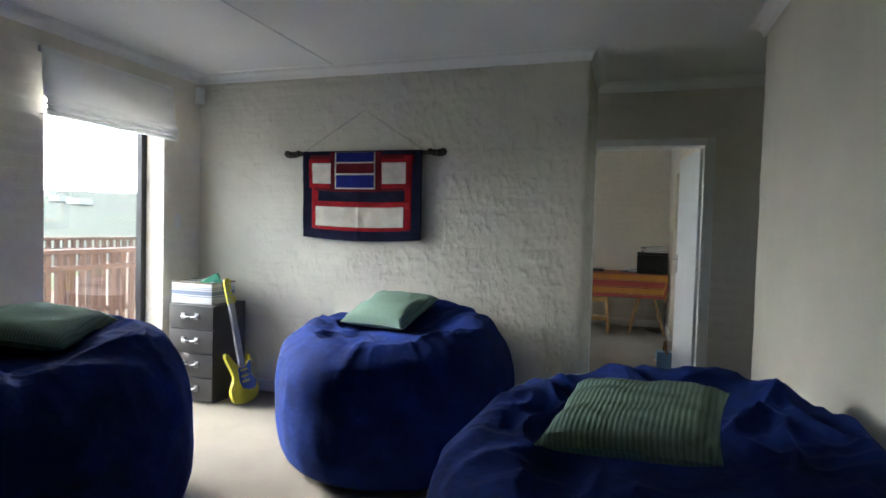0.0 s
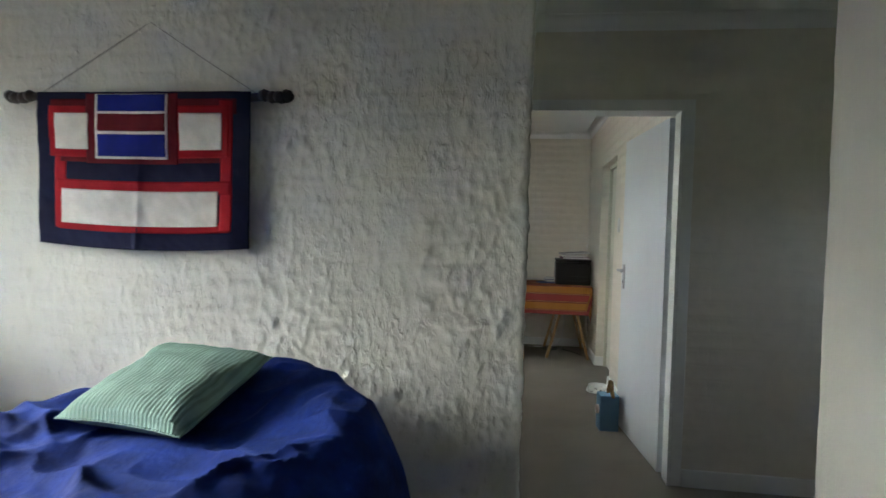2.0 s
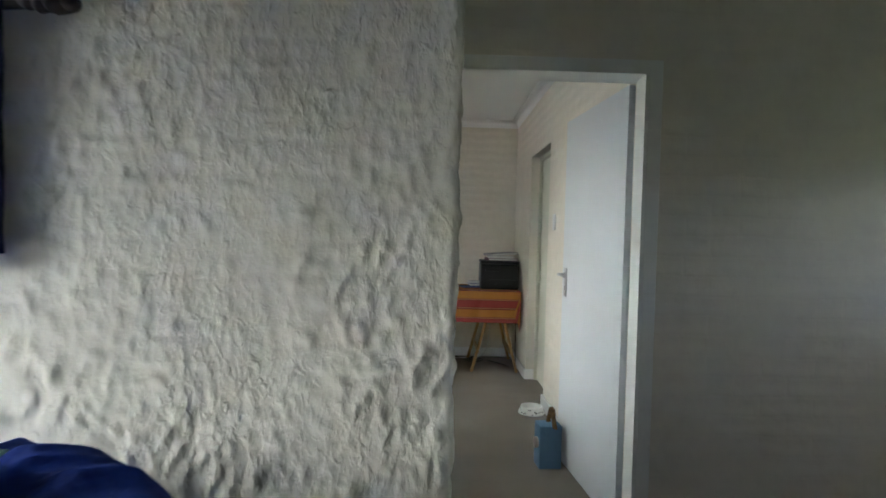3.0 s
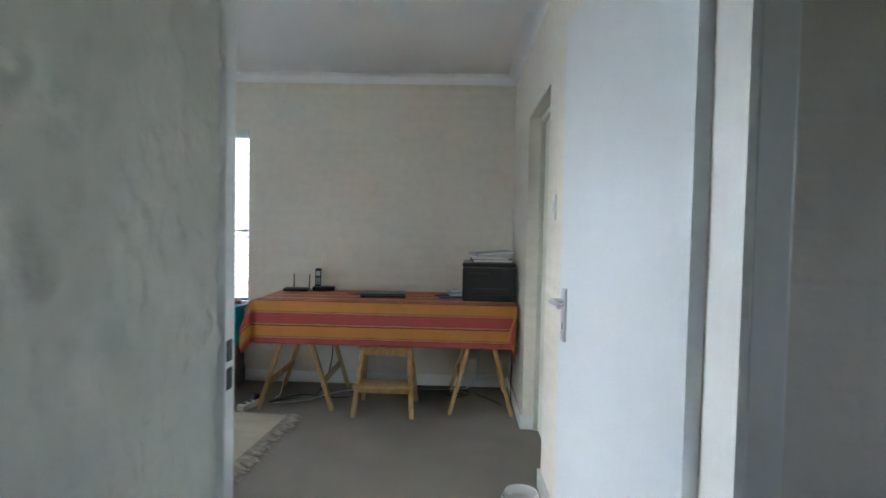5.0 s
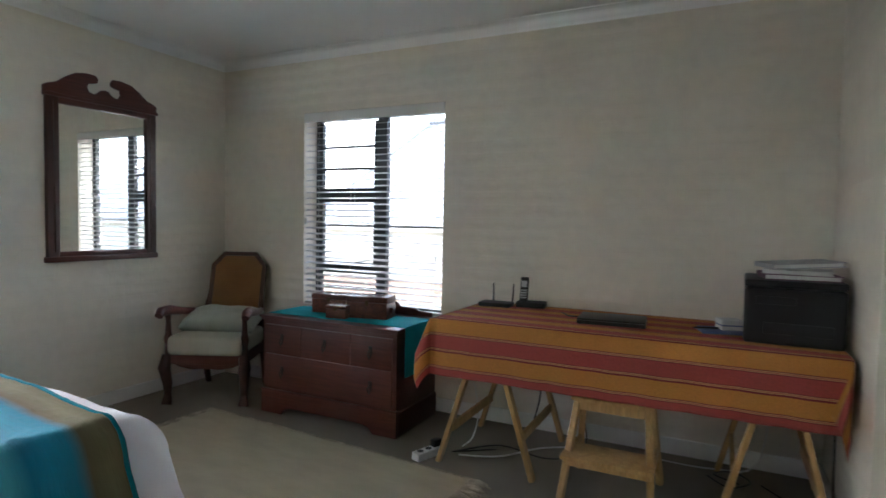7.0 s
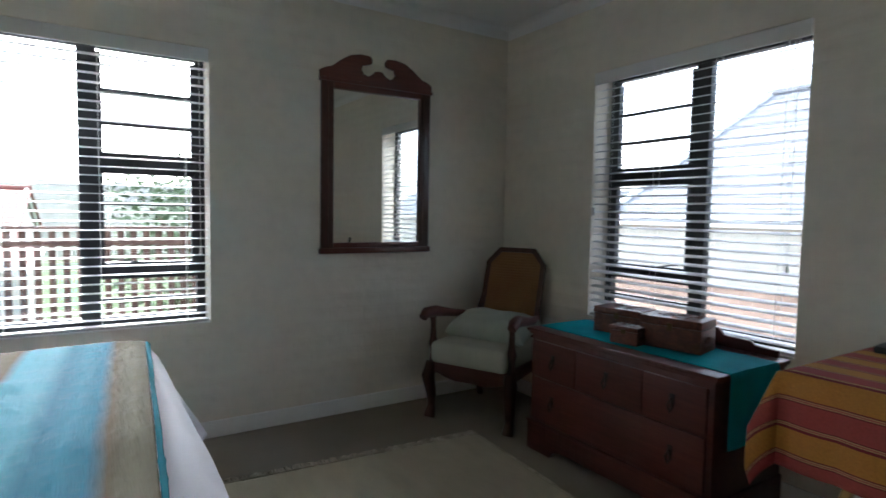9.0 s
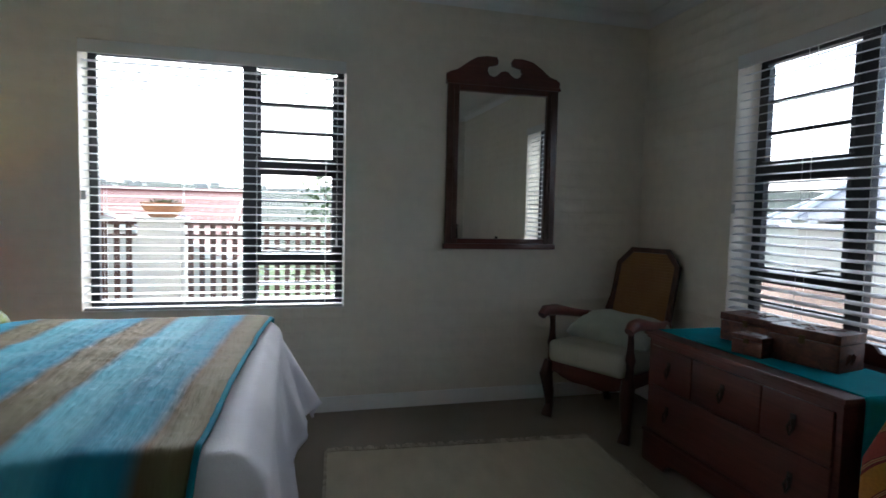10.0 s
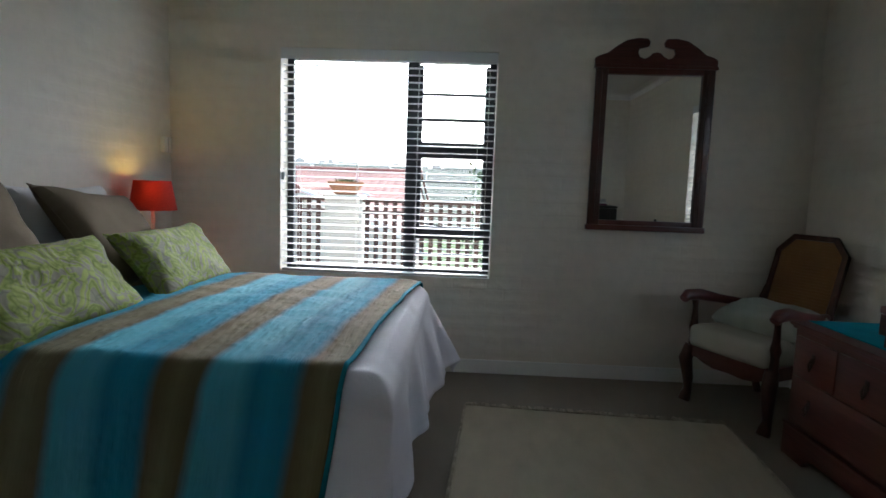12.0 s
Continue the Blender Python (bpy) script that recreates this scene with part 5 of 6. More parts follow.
# ---- bedside ----
bs = thing("bedside_table", "small dark wooden bedside table beyond the bed", "bedside table", pose(-2.86, 4.6, 0))
part("tabletop", bx(-0.21, 0.2, -0.28, 0.34, 0.645, 0.67, 0.005), M_mahog, bs)
part("drawer", bx(-0.18, 0.18, -0.25, 0.31, 0.5, 0.645, 0.003), M_mahog, bs)
for x in (-0.17, 0.17):
    for y in (-0.24, 0.3):
        part("leg", bar((x, y, 0), (x, y, 0.5), 0.035, 0.035), M_mahog_v, bs)
lp = thing("table_lamp", "bedside lamp with a red cloth shade, switched on", "lamp", pose(-2.93, 4.465, 0.67))
part("lamp_base", lathe([(0.075, 0), (0.075, 0.012), (0.03, 0.03), (0.045, 0.1), (0.05, 0.16), (0.02, 0.24), (0.012, 0.27), (0.012, 0.4)], 28), M_ceramic, lp)
sh = part("shade", lathe([(0.13, 0.395), (0.1, 0.565)], 40), M_shade, lp, "red cloth lampshade")
me_ = sh.data
bmx = bmesh.new()
bmx.from_mesh(me_)
bmesh.ops.delete(bmx, geom=[f for f in bmx.faces if len(f.verts) > 4], context="FACES_ONLY")
bmx.to_mesh(me_)
bmx.free()
solidify(sh, 0.002)
part("bulb", lathe([(0.0, 0.4), (0.018, 0.405), (0.03, 0.44), (0.026, 0.47), (0.0, 0.485)], 18), M_bulb, lp)
lamp_l = bpy.data.lights.new("bulb_light", "POINT")
lamp_l.energy, lamp_l.color, lamp_l.shadow_soft_size = 0.2, (1.0, 0.76, 0.12), 0.03
lo = new("bulb_light", lamp_l)
lo.parent = lp
lo.location = (0, 0, 0.515)
ck = thing("alarm_clock", "small black clock on the bedside table", "clock", pose(-2.92, 4.88, 0.67, 0, 0, 25))
part("clock_case", bx(-0.045, 0.045, -0.02, 0.02, 0, 0.075, 0.01), M_blackp, ck)
part("clock_face", bx(-0.036, 0.036, -0.022, -0.02, 0.012, 0.063, 0.0), M_darkp, ck)

# ---- mirror ----
mr = thing("wall_mirror", "mahogany framed mirror with a broken scroll pediment", "mirror", Matrix.Translation((BW, 7.467, -0.007)) @ pose(0, 0, 0, 0, 0, 90) @ Matrix.Diagonal((1, 1, 1.0356, 1)))
for x0, x1 in ((-0.375, -0.3), (0.3, 0.375)):
    st = part("stile", bx(x0, x1, -0.035, 0.0, 0.985, 1.99, 0.008, 3), M_mahog_v, mr)
    xi = x1 - 0.03 if x0 < 0 else x0 + 0.03
    part("bead", bx(xi - 0.006, xi + 0.006, -0.043, -0.034, 1.05, 1.955, 0.003), M_mahog_v, st)
part("bottom_rail", joined(bx(-0.385, 0.385, -0.04, 0.0, 0.985, 1.02, 0.006), bx(-0.3, 0.3, -0.035, 0.0, 1.02, 1.05, 0.004)), M_mahog, mr)
part("top_rail", joined(bx(-0.3, 0.3, -0.035, 0.0, 1.95, 1.99, 0.004), bx(-0.385, 0.385, -0.045, 0.0, 1.985, 2.005, 0.004)), M_mahog, mr)
left = [(-0.385, 2.0), (-0.385, 2.045), (-0.36, 2.06), (-0.31, 2.075), (-0.25, 2.12), (-0.19, 2.155), (-0.12, 2.168), (-0.06, 2.165), (-0.045, 2.145), (-0.05, 2.12), (-0.075, 2.112), (-0.11, 2.105), (-0.118, 2.08), (-0.105, 2.055), (-0.075, 2.045), (-0.045, 2.06), (-0.025, 2.08), (0.0, 2.085)]
crest = left + [(-x, z) for x, z in left[:-1][::-1]]
part("scroll_crest", moved(prism(crest, 0.024, 0.003), Matrix.Translation((0, -0.028, 0))), M_mahog, mr, "fretted scroll pediment")
part("mirror_glass", bx(-0.3, 0.3, -0.014, -0.01, 1.05, 1.95), M_mirror, mr, smooth=False)
part("backing", bx(-0.36, 0.36, -0.009, -0.001, 1.0, 1.98), M_rod, mr)

# ---- armchair ----
ac = thing("armchair", "old mahogany armchair with cane back and pale green cushions", "armchair", pose(-2.893, 7.826, 0, 0, 0, 25) @ Matrix.Diagonal((1.02, 1.02, 1.045, 1)))


def cabriole(x, y, front):
    pts = [(x, y - 0.0, 0.33), (x + 0.012 * (1 if x > 0 else -1), y - 0.025 * front, 0.25), (x + 0.004, y - 0.012 * front, 0.14), (x, y, 0.07), (x + 0.004, y - 0.02 * front, 0.03), (x + 0.004, y - 0.03 * front, 0.0)]
    return tube(pts, [0.036, 0.04, 0.031, 0.025, 0.033, 0.036], 12)


for x in (-0.265, 0.265):
    part("front_leg", cabriole(x, 0.0, 1), M_mahog_v, ac)
    part("arm_post", tube([(x, 0.01, 0.32), (x, 0.01, 0.4), (x, 0.01, 0.44), (x, 0.01, 0.48), (x, 0.01, 0.56), (x, 0.005, 0.6)], [0.026, 0.022, 0.03, 0.02, 0.016, 0.02], 12), M_mahog_v, ac)
    s = 1 if x > 0 else -1
    part("armrest", joined(tube([(x + s * 0.03, -0.06, 0.6), (x + s * 0.03, -0.03, 0.625), (x + s * 0.015, 0.05, 0.628), (x, 0.2, 0.6), (x - s * 0.03, 0.36, 0.575), (x - s * 0.04, 0.45, 0.575)], [0.026, 0.034, 0.034, 0.026, 0.024, 0.022], 12)), M_mahog, ac)
    part("back_leg", tube([(x * 0.85, 0.56, 0.0), (x * 0.88, 0.5, 0.2), (x * 0.88, 0.45, 0.36)], [0.022, 0.026, 0.028], 10), M_mahog_v, ac)
    part("back_post", tube([(x * 0.88, 0.44, 0.34), (x * 0.84, 0.475, 0.5), (x * 0.79, 0.5, 0.6), (x * 0.765, 0.525, 0.68)], [0.024, 0.022, 0.02, 0.012], 10), M_mahog_v, ac)
part("front_rail", bx(-0.25, 0.25, -0.02, 0.03, 0.27, 0.345, 0.012), M_mahog, ac)
part("front_apron", prism([(-0.23, 0.27), (0.23, 0.27), (0.18, 0.25), (0.1, 0.235), (0.0, 0.24), (-0.1, 0.235), (-0.18, 0.25)], 0.02, 0.003), M_mahog, ac)
for x in (-0.25, 0.25):
    part("side_rail", bar((x, 0.02, 0.305), (x * 0.92, 0.45, 0.305), 0.03, 0.07), M_mahog, ac)
lean = pose(0, 0.475, 0.5, -16.5, 0, 0)
oct_o = [(-0.215, -0.1), (-0.215, 0.42), (-0.13, 0.52), (0.13, 0.52), (0.215, 0.42), (0.215, -0.1)]
oct_i = [(-0.185, -0.07), (-0.185, 0.41), (-0.115, 0.49), (0.115, 0.49), (0.185, 0.41), (0.185, -0.07)]
fr = bmesh.new()
rings = []
for pts, y in ((oct_o, 0.0), (oct_i, 0.0), (oct_i, 0.03), (oct_o, 0.03)):
    rings.append([fr.verts.new((x, y, z)) for x, z in pts])
for k in range(4):
    A_, B_ = rings[k], rings[(k + 1) % 4]
    for j in range(6):
        fr.faces.new((A_[j], A_[(j + 1) % 6], B_[(j + 1) % 6], B_[j]))
bmesh.ops.recalc_face_normals(fr, faces=fr.faces[:])
part("back_frame", moved(fr, lean), M_mahog_v, ac)
part("cane_panel", moved(prism([(x * 1.01, z) for x, z in oct_i], 0.006), lean @ Matrix.Translation((0, 0.012, 0))), M_cane, ac, "woven honey-coloured cane back")
cane = []
for k in range(30):
    z = -0.05 + 0.018 * k
    wdt = 0.18 if z < 0.4 else 0.18 - (z - 0.4) * 0.8
    cane.append(tube([(-wdt, 0.011, z), (wdt, 0.011, z)], 0.003, 4))
part("cane_weave", moved(joined(*cane), lean), M_cane, ac)
part("seat_frame", bx(-0.24, 0.24, 0.0, 0.45, 0.3, 0.335, 0.006), M_mahog, ac)
sc = part("seat_cushion", bx(-0.255, 0.255, -0.25, 0.25, -0.065, 0.065, 0.045, 5), M_seat, ac, "pale green padded seat cushion")
sc.matrix_local = pose(0, 0.2, 0.4)
bc = part("loose_cushion", cushion_bm(0.55, 0.3, 0.17, 23.0), M_seat2, ac, "sage satin cushion lying across the seat")
bc.matrix_local = pose(0.0, 0.29, 0.52, 16, 1, 0)

# ---- dresser ----
dr = thing("dresser", "low red mahogany dresser with bracket feet", "dresser", pose(-1.93, 7.915, 0))
DW, DD, DT = 1.07, 0.54, 0.665
part("carcass", bx(-DW / 2 + 0.01, DW / 2 - 0.01, 0.015, DD, 0.13, DT - 0.03, 0.004), M_mahog, dr)
part("top", joined(bx(-DW / 2 - 0.012, DW / 2 + 0.012, -0.008, DD, DT - 0.018, DT, 0.006), bx(-DW / 2, DW / 2, 0.002, DD, DT - 0.032, DT - 0.018, 0.004)), M_mahog, dr)
part("plinth", moved(prism([(-DW / 2, 0.0), (-DW / 2, 0.15), (DW / 2, 0.15), (DW / 2, 0.0), (DW / 2 - 0.17, 0.0), (DW / 2 - 0.2, 0.035), (DW / 2 - 0.25, 0.05), (-DW / 2 + 0.25, 0.05), (-DW / 2 + 0.2, 0.035), (-DW / 2 + 0.17, 0.0)], 0.03, 0.004), Matrix.Translation((0, 0.002, 0))), M_mahog, dr)
part("moulding", bx(-DW / 2 - 0.004, DW / 2 + 0.004, -0.004, 0.03, 0.15, 0.165, 0.004), M_mahog, dr)
for x in (-DW / 2, DW / 2 - 0.03):
    part("side_plinth", bx(x, x + 0.03, 0.032, DD, 0.0, 0.15, 0.004), M_mahog, dr)


def bail(x, z, parent):
    part("drop_handle", joined(bx(x - 0.012, x + 0.012, -0.004, 0.0, z - 0.012, z + 0.03, 0.003),
         tube([(x, -0.006, z + 0.012), (x - 0.012, -0.014, z - 0.02), (x, -0.015, z - 0.045), (x + 0.012, -0.014, z - 0.02), (x, -0.006, z + 0.012)], 0.006, 6)), M_rod, parent, "dark brass drop handle")


for x0, x1, z0, z1, hs in ((-0.5, -0.2, 0.41, 0.605, [-0.35]), (-0.195, 0.195, 0.41, 0.605, [0.0]), (0.2, 0.5, 0.41, 0.605, [0.35]), (-0.5, 0.5, 0.175, 0.405, [-0.35, 0.35])):
    dw = part("drawer_front", bx(x0, x1, 0.002, 0.02, z0, z1, 0.004), M_mahog, dr)
    for hx in hs:
        bail(hx, (z0 + z1) / 2 + 0.01, dw)
splash = [(-0.5, 0.0), (-0.5, 0.03), (-0.4, 0.035), (-0.38, 0.05), (-0.25, 0.055), (-0.22, 0.085), (0.22, 0.085), (0.25, 0.055), (0.38, 0.05), (0.4, 0.035), (0.5, 0.03), (0.5, 0.0)]
part("back_rail", moved(prism(splash, 0.02, 0.003), Matrix.Translation((0, DD - 0.022, DT))), M_mahog, dr, "stepped wooden back rail")


def runner_f(u, v):
    w_ = DW + 0.03 + 0.29
    s = u * w_
    y = 0.07 + 0.36 * v + (0.02 * nz(u * 4, v, 1) if s > DW else 0)
    if s < DW + 0.012:
        return Vector((-DW / 2 + s, y, DT + 0.003 + 0.0015 * nz(s * 9, v * 5, 2)))
    return Vector((DW / 2 + 0.016 + 0.004 * math.sin(v * 9), y + 0.01 * (s - DW), DT + 0.003 - (s - DW - 0.012)))


solidify(single("table_runner", sheet(runner_f, 90, 24), M_turq, "turquoise cloth runner over the dresser", "runner", pose(-1.93, 7.915, 0)), 0.002, 1)


def casket(x, y, w, d, h, rz, label):
    c = thing("wooden_box", label, "box", pose(x, y, DT + 0.006, 0, 0, rz), group="carved boxes")
    part("box_body", bx(-w / 2, w / 2, -d / 2, d / 2, 0, h * 0.72, 0.003), M_box, c)
    lid = part("lid", bx(-w / 2 - 0.003, w / 2 + 0.003, -d / 2 - 0.003, d / 2 + 0.003, h * 0.74, h, 0.005), M_box, c)
    random.seed(int(w * 1000))
    for k in range(int(w * d * 420) + 3):
        px, py = random.uniform(-w * 0.4, w * 0.4), random.uniform(-d * 0.4, d * 0.4)
        part("carved_leaf", moved(lathe([(0.0, 0.0), (0.012, 0.001), (0.007, 0.004), (0.0, 0.005)], 8), pose(px, py, h, 0, 0, 0) @ Matrix.Diagonal((1, 0.5, 1, 1))), M_box, lid)
    part("carved_panel", joined(*[tube([(w / 2 + 0.002, -d * 0.25 + 0.012 * k, h * (0.2 + 0.05 * (k % 3))), (w / 2 + 0.004, -d * 0.25 + 0.012 * k + 0.01, h * (0.42 + 0.06 * (k % 2)))], 0.004, 5) for k in range(5)]), M_box, c)
    part("clasp", bx(-0.012, 0.012, -d / 2 - 0.006, -d / 2, h * 0.6, h * 0.84, 0.002), M_brass, c)
    return c


casket(-1.765, 8.2, 0.28, 0.17, 0.145, 12, "carved rosewood box with a hinged lid on the runner")
casket(-2.11, 8.25, 0.26, 0.16, 0.13, 10, "plain rosewood box with a hinged lid on the runner")
casket(-1.93, 8.06, 0.14, 0.09, 0.085, 10, "small carved rosewood box on the runner")

# ---- trestle table ----
tb = thing("trestle_table", "folding pine trestle table under a striped cloth", "table")
TX0, TX1, TY0, TY1, TT = -1.065, 0.812, 7.755, 8.485, 0.793
part("tabletop", bx(TX0, TX1, TY0, TY1, TT - 0.022, TT, 0.003), M_pine, tb)
for xa, xb in ((-1.035, -0.5), (0.345, 0.79)):
    xm = (xa + xb) / 2
    part("beam", bx(xm - 0.03, xm + 0.03, TY0 + 0.02, TY1 - 0.03, TT - 0.075, TT - 0.024, 0.003), M_pine, tb)
    for y in (TY0 + 0.025, TY1 - 0.1):
        for x in (xa, xb):
            part("leg", bar((x, y, 0.0), (xm + (x - xm) * 0.12, y + 0.005, TT - 0.05), 0.045, 0.026), M_pine, tb)
    for x in (xa, xb):
        f = 0.28
        part("stretcher", bar((x + (xm - x) * f, TY0 + 0.03, 0.2), (x + (xm - x) * f, TY1 - 0.1, 0.2), 0.02, 0.05), M_pine, tb)


def tablecloth():
    """Square-cut cloth: flat on the top, hanging in front and at the ends, its front corners falling in pointed folds."""
    L, W_, hang_f, hang_s, hang_b = TX1 - TX0, TY1 - TY0, 0.31, 0.24, 0.03
    nu, nv = 150, 74
    bm = bmesh.new()
    uvl = bm.loops.layers.uv.new("UVMap")
    g_ = []
    for i in range(nu + 1):
        row = []
        for j in range(nv + 1):
            a = -hang_s + (L + 2 * hang_s) * i / nu      # along x
            b = -hang_f + (W_ + hang_f + hang_b) * j / nv   # along y
            ox = max(0.0, -a, a - L)
            oy = max(0.0, -b)
            ob_ = max(0.0, b - W_)
            sx = -1 if a < 0 else 1
            x = TX0 + min(max(a, 0), L)
            y = TY0 + min(max(b, 0), W_)
            rr = 0.008
            fold = 0.012 * math.sin(a * 15 + 2 * nz(a * 2, 0, 3)) + 0.008 * nz(a * 8, b * 3, 1)
            if ox > 0 and oy > 0:
                d = math.hypot(ox, oy)
                th = math.atan2(oy, ox)
                bend = 0.4 + 0.6 * abs(2 * th / (math.pi / 2) - 1)
                r_ = 0.14 * (1 - bend) * min(1, d / 0.2) + 0.01
                x += sx * (rr + r_ * math.cos(th) + 0.004)
                y -= rr + r_ * math.sin(th)
                z = TT + 0.004 - d * 0.985
                if sx > 0:
                    x = TX1 - 0.3 * ox + 0.05 * oy * ox / 0.07
                    y = TY0 - rr - 0.012 - 0.3 * ox * min(1, oy / 0.15) - 0.008 * math.sin(20 * ox)
            elif oy > 0:
                y -= rr + abs(fold) * min(1, oy / 0.2) + 0.006 * oy
                z = TT + 0.004 - oy
            elif ox > 0:
                x += sx * (rr + abs(0.012 * math.sin(b * 14)) * min(1, ox / 0.2))
                z = TT + 0.004 - ox
            elif ob_ > 0:
                z = TT + 0.004 - ob_
                y += 0.006
            else:
                z = TT + 0.004 + 0.0012 * nz(a * 10, b * 10, 8)
            row.append((bm.verts.new((min(x, BE - 0.022), y, z)), a, b))
        g_.append(row)
    for i in range(nu):
        for j in range(nv):
            q = (g_[i][j], g_[i + 1][j], g_[i + 1][j + 1], g_[i][j + 1])
            f_ = bm.faces.new([v[0] for v in q])
            for lo_, v in zip(f_.loops, q):
                lo_[uvl].uv = (v[1], v[2] + 1.78)
    return bm


solidify(single("tablecloth", tablecloth(), M_cloth, "mustard and brick red striped cotton tablecloth", "tablecloth"), 0.0015, 1)

# ---- step stool ----
ss = thing("step_stool", "pine two-step stool under the table", "step stool", pose(-0.12, 7.645, 0))
for s in (-1, 1):
    part("front_leg", bar((s * 0.205, 0.0, 0), (s * 0.165, 0.16, 0.455), 0.032, 0.03), M_pine, ss)
    part("back_leg", bar((s * 0.205, 0.42, 0), (s * 0.165, 0.3, 0.455), 0.032, 0.03), M_pine, ss)
    part("side_rail", bar((s * 0.19, 0.03, 0.19), (s * 0.19, 0.39, 0.19), 0.02, 0.04), M_pine, ss)
part("top_step", bx(-0.195, 0.195, 0.125, 0.34, 0.455, 0.475, 0.006), M_pine, ss)
part("top_rail", bx(-0.17, 0.17, 0.14, 0.155, 0.41, 0.455, 0.002), M_pine, ss)
part("lower_step", bx(-0.21, 0.21, -0.01, 0.2, 0.205, 0.225, 0.006), M_pine, ss)
part("lower_rail", bx(-0.19, 0.19, 0.035, 0.05, 0.165, 0.205, 0.002), M_pine, ss)

# ---- on the table ----
CT = TT + 0.0065
pr = thing("printer", "bulky black printer on the table corner", "printer", pose(0.648, 8.1, CT, 0, 0, -2))
part("printer_case", bx(-0.22, 0.168, -0.2, 0.22, 0.0, 0.252, 0.02, 3), M_blackp, pr)
part("scanner_lid", bx(-0.222, 0.17, -0.19, 0.225, 0.254, 0.285, 0.012, 3), M_blackp, pr)
part("paper_slot", bx(-0.14, 0.12, -0.206, -0.199, 0.05, 0.1, 0.003), M_blackp, pr)
part("control_panel", bx(-0.175, -0.02, -0.204, -0.199, 0.18, 0.215, 0.003), M_blackp, pr)
for k, (mt, rz, w_, h_, lb) in enumerate(((M_purple, 4, 0.3, 0.024, "plum ring binder on the printer"), (M_paper, -7, 0.27, 0.018, "loose white papers stacked on the printer"), (M_fret, 13, 0.29, 0.022, "pale grey ring binder tilted on the papers"))):
    z = CT + 0.287 + (0, 0.025, 0.044)[k]
    bnd = thing("ring_binder" if k != 1 else "paper_stack", lb, "binder" if k != 1 else "papers", pose(0.64, 8.08, z + (0.012 if k == 2 else 0), 0, -4 if k == 2 else 0, rz))
    part("cover" if k != 1 else "sheets", joined(bx(-w_ / 2, w_ / 2, -0.13, 0.13, 0, 0.003), bx(-w_ / 2, w_ / 2, -0.13, 0.13, h_ - 0.003, h_), bx(-w_ / 2, -w_ / 2 + 0.003, -0.13, 0.13, 0, h_)), mt, bnd)
    part("page_block", bx(-w_ / 2 + 0.004, w_ / 2 - 0.01, -0.122, 0.122, 0.0035, h_ - 0.004), M_paper, bnd)
lt = thing("laptop", "closed black laptop on the tablecloth", "laptop", pose(-0.18, 8.08, CT, 0, 0, 5))
part("laptop_base", bx(-0.17, 0.17, -0.12, 0.12, 0.004, 0.024, 0.006), M_blackp, lt)
part("laptop_lid", bx(-0.168, 0.168, -0.118, 0.12, 0.0245, 0.034, 0.004), M_blackp, lt)
for x in (-0.15, 0.15):
    part("rubber_foot", bx(x - 0.012, x + 0.012, -0.1, 0.1, 0, 0.005), M_darkp, lt)
part("battery_plug", tube([(-0.17, 0.05, 0.014), (-0.2, 0.05, 0.014), (-0.24, 0.1, 0.006), (-0.3, 0.22, 0.004)], 0.004, 6), M_blackp, lt)
rt = thing("router", "black wireless router with two aerials", "router", pose(-0.925, 8.33, CT, 0, 0, 4))
part("router_case", bx(-0.1, 0.1, -0.06, 0.06, 0, 0.026, 0.008), M_blackp, rt)
for x in (-0.036, 0.088):
    part("aerial", tube([(x, 0.055, 0.02), (x * 1.03, 0.06, 0.08), (x * 1.05, 0.06, 0.135)], [0.006, 0.0045, 0.004], 8), M_blackp, rt)
ph = thing("cordless_phone", "black cordless telephone standing in its base", "telephone", pose(-0.73, 8.4, CT, 0, 0, 8))
part("phone_base", moved(bx(-0.08, 0.1, -0.06, 0.06, 0.0, 0.035, 0.012), Matrix.Identity(4)), M_blackp, ph)
hsx = part("handset", moved(bx(-0.025, 0.025, -0.014, 0.014, 0.0, 0.165, 0.01), pose(-0.04, 0.0, 0.02, -14, 0, 0)), M_blackp, ph)
part("phone_screen", moved(bx(-0.017, 0.017, -0.0155, -0.014, 0.1, 0.14), pose(-0.04, 0.0, 0.02, -14, 0, 0)), M_chrome, hsx)
part("keypad", moved(joined(*[bx(-0.018 + 0.013 * i, -0.009 + 0.013 * i, -0.016, -0.014, 0.03 + 0.015 * j, 0.039 + 0.015 * j) for i in range(3) for j in range(4)]), pose(-0.04, 0.0, 0.02, -14, 0, 0)), M_chrome, hsx)
part("base_keys", joined(*[bx(0.02 + 0.018 * i, 0.032 + 0.018 * i, -0.05 + 0.02 * j, -0.036 + 0.02 * j, 0.034, 0.038) for i in range(4) for j in range(3)]), M_darkp, ph)
bkz = thing("notebook", "dark blue notebook lying on the tablecloth", "notebook", pose(0.345, 8.12, CT, 0, 0, 14))
part("notebook_cover", bx(-0.11, 0.11, -0.07, 0.07, 0, 0.016, 0.002), M_bluecard, bkz)
part("pen", tube([(-0.14, -0.02, 0.02), (-0.02, 0.0, 0.02)], 0.005, 8), M_blackp, bkz)
nb = thing("note_block", "white block of note paper on the notebook", "note block", pose(0.37, 8.13, CT + 0.017, 0, 0, 20))
part("note_sheets", bx(-0.05, 0.05, -0.045, 0.045, 0, 0.05, 0.001), M_paper, nb)
part("note_band", bx(-0.051, 0.051, -0.046, 0.046, 0.02, 0.026), M_bluecard, nb)

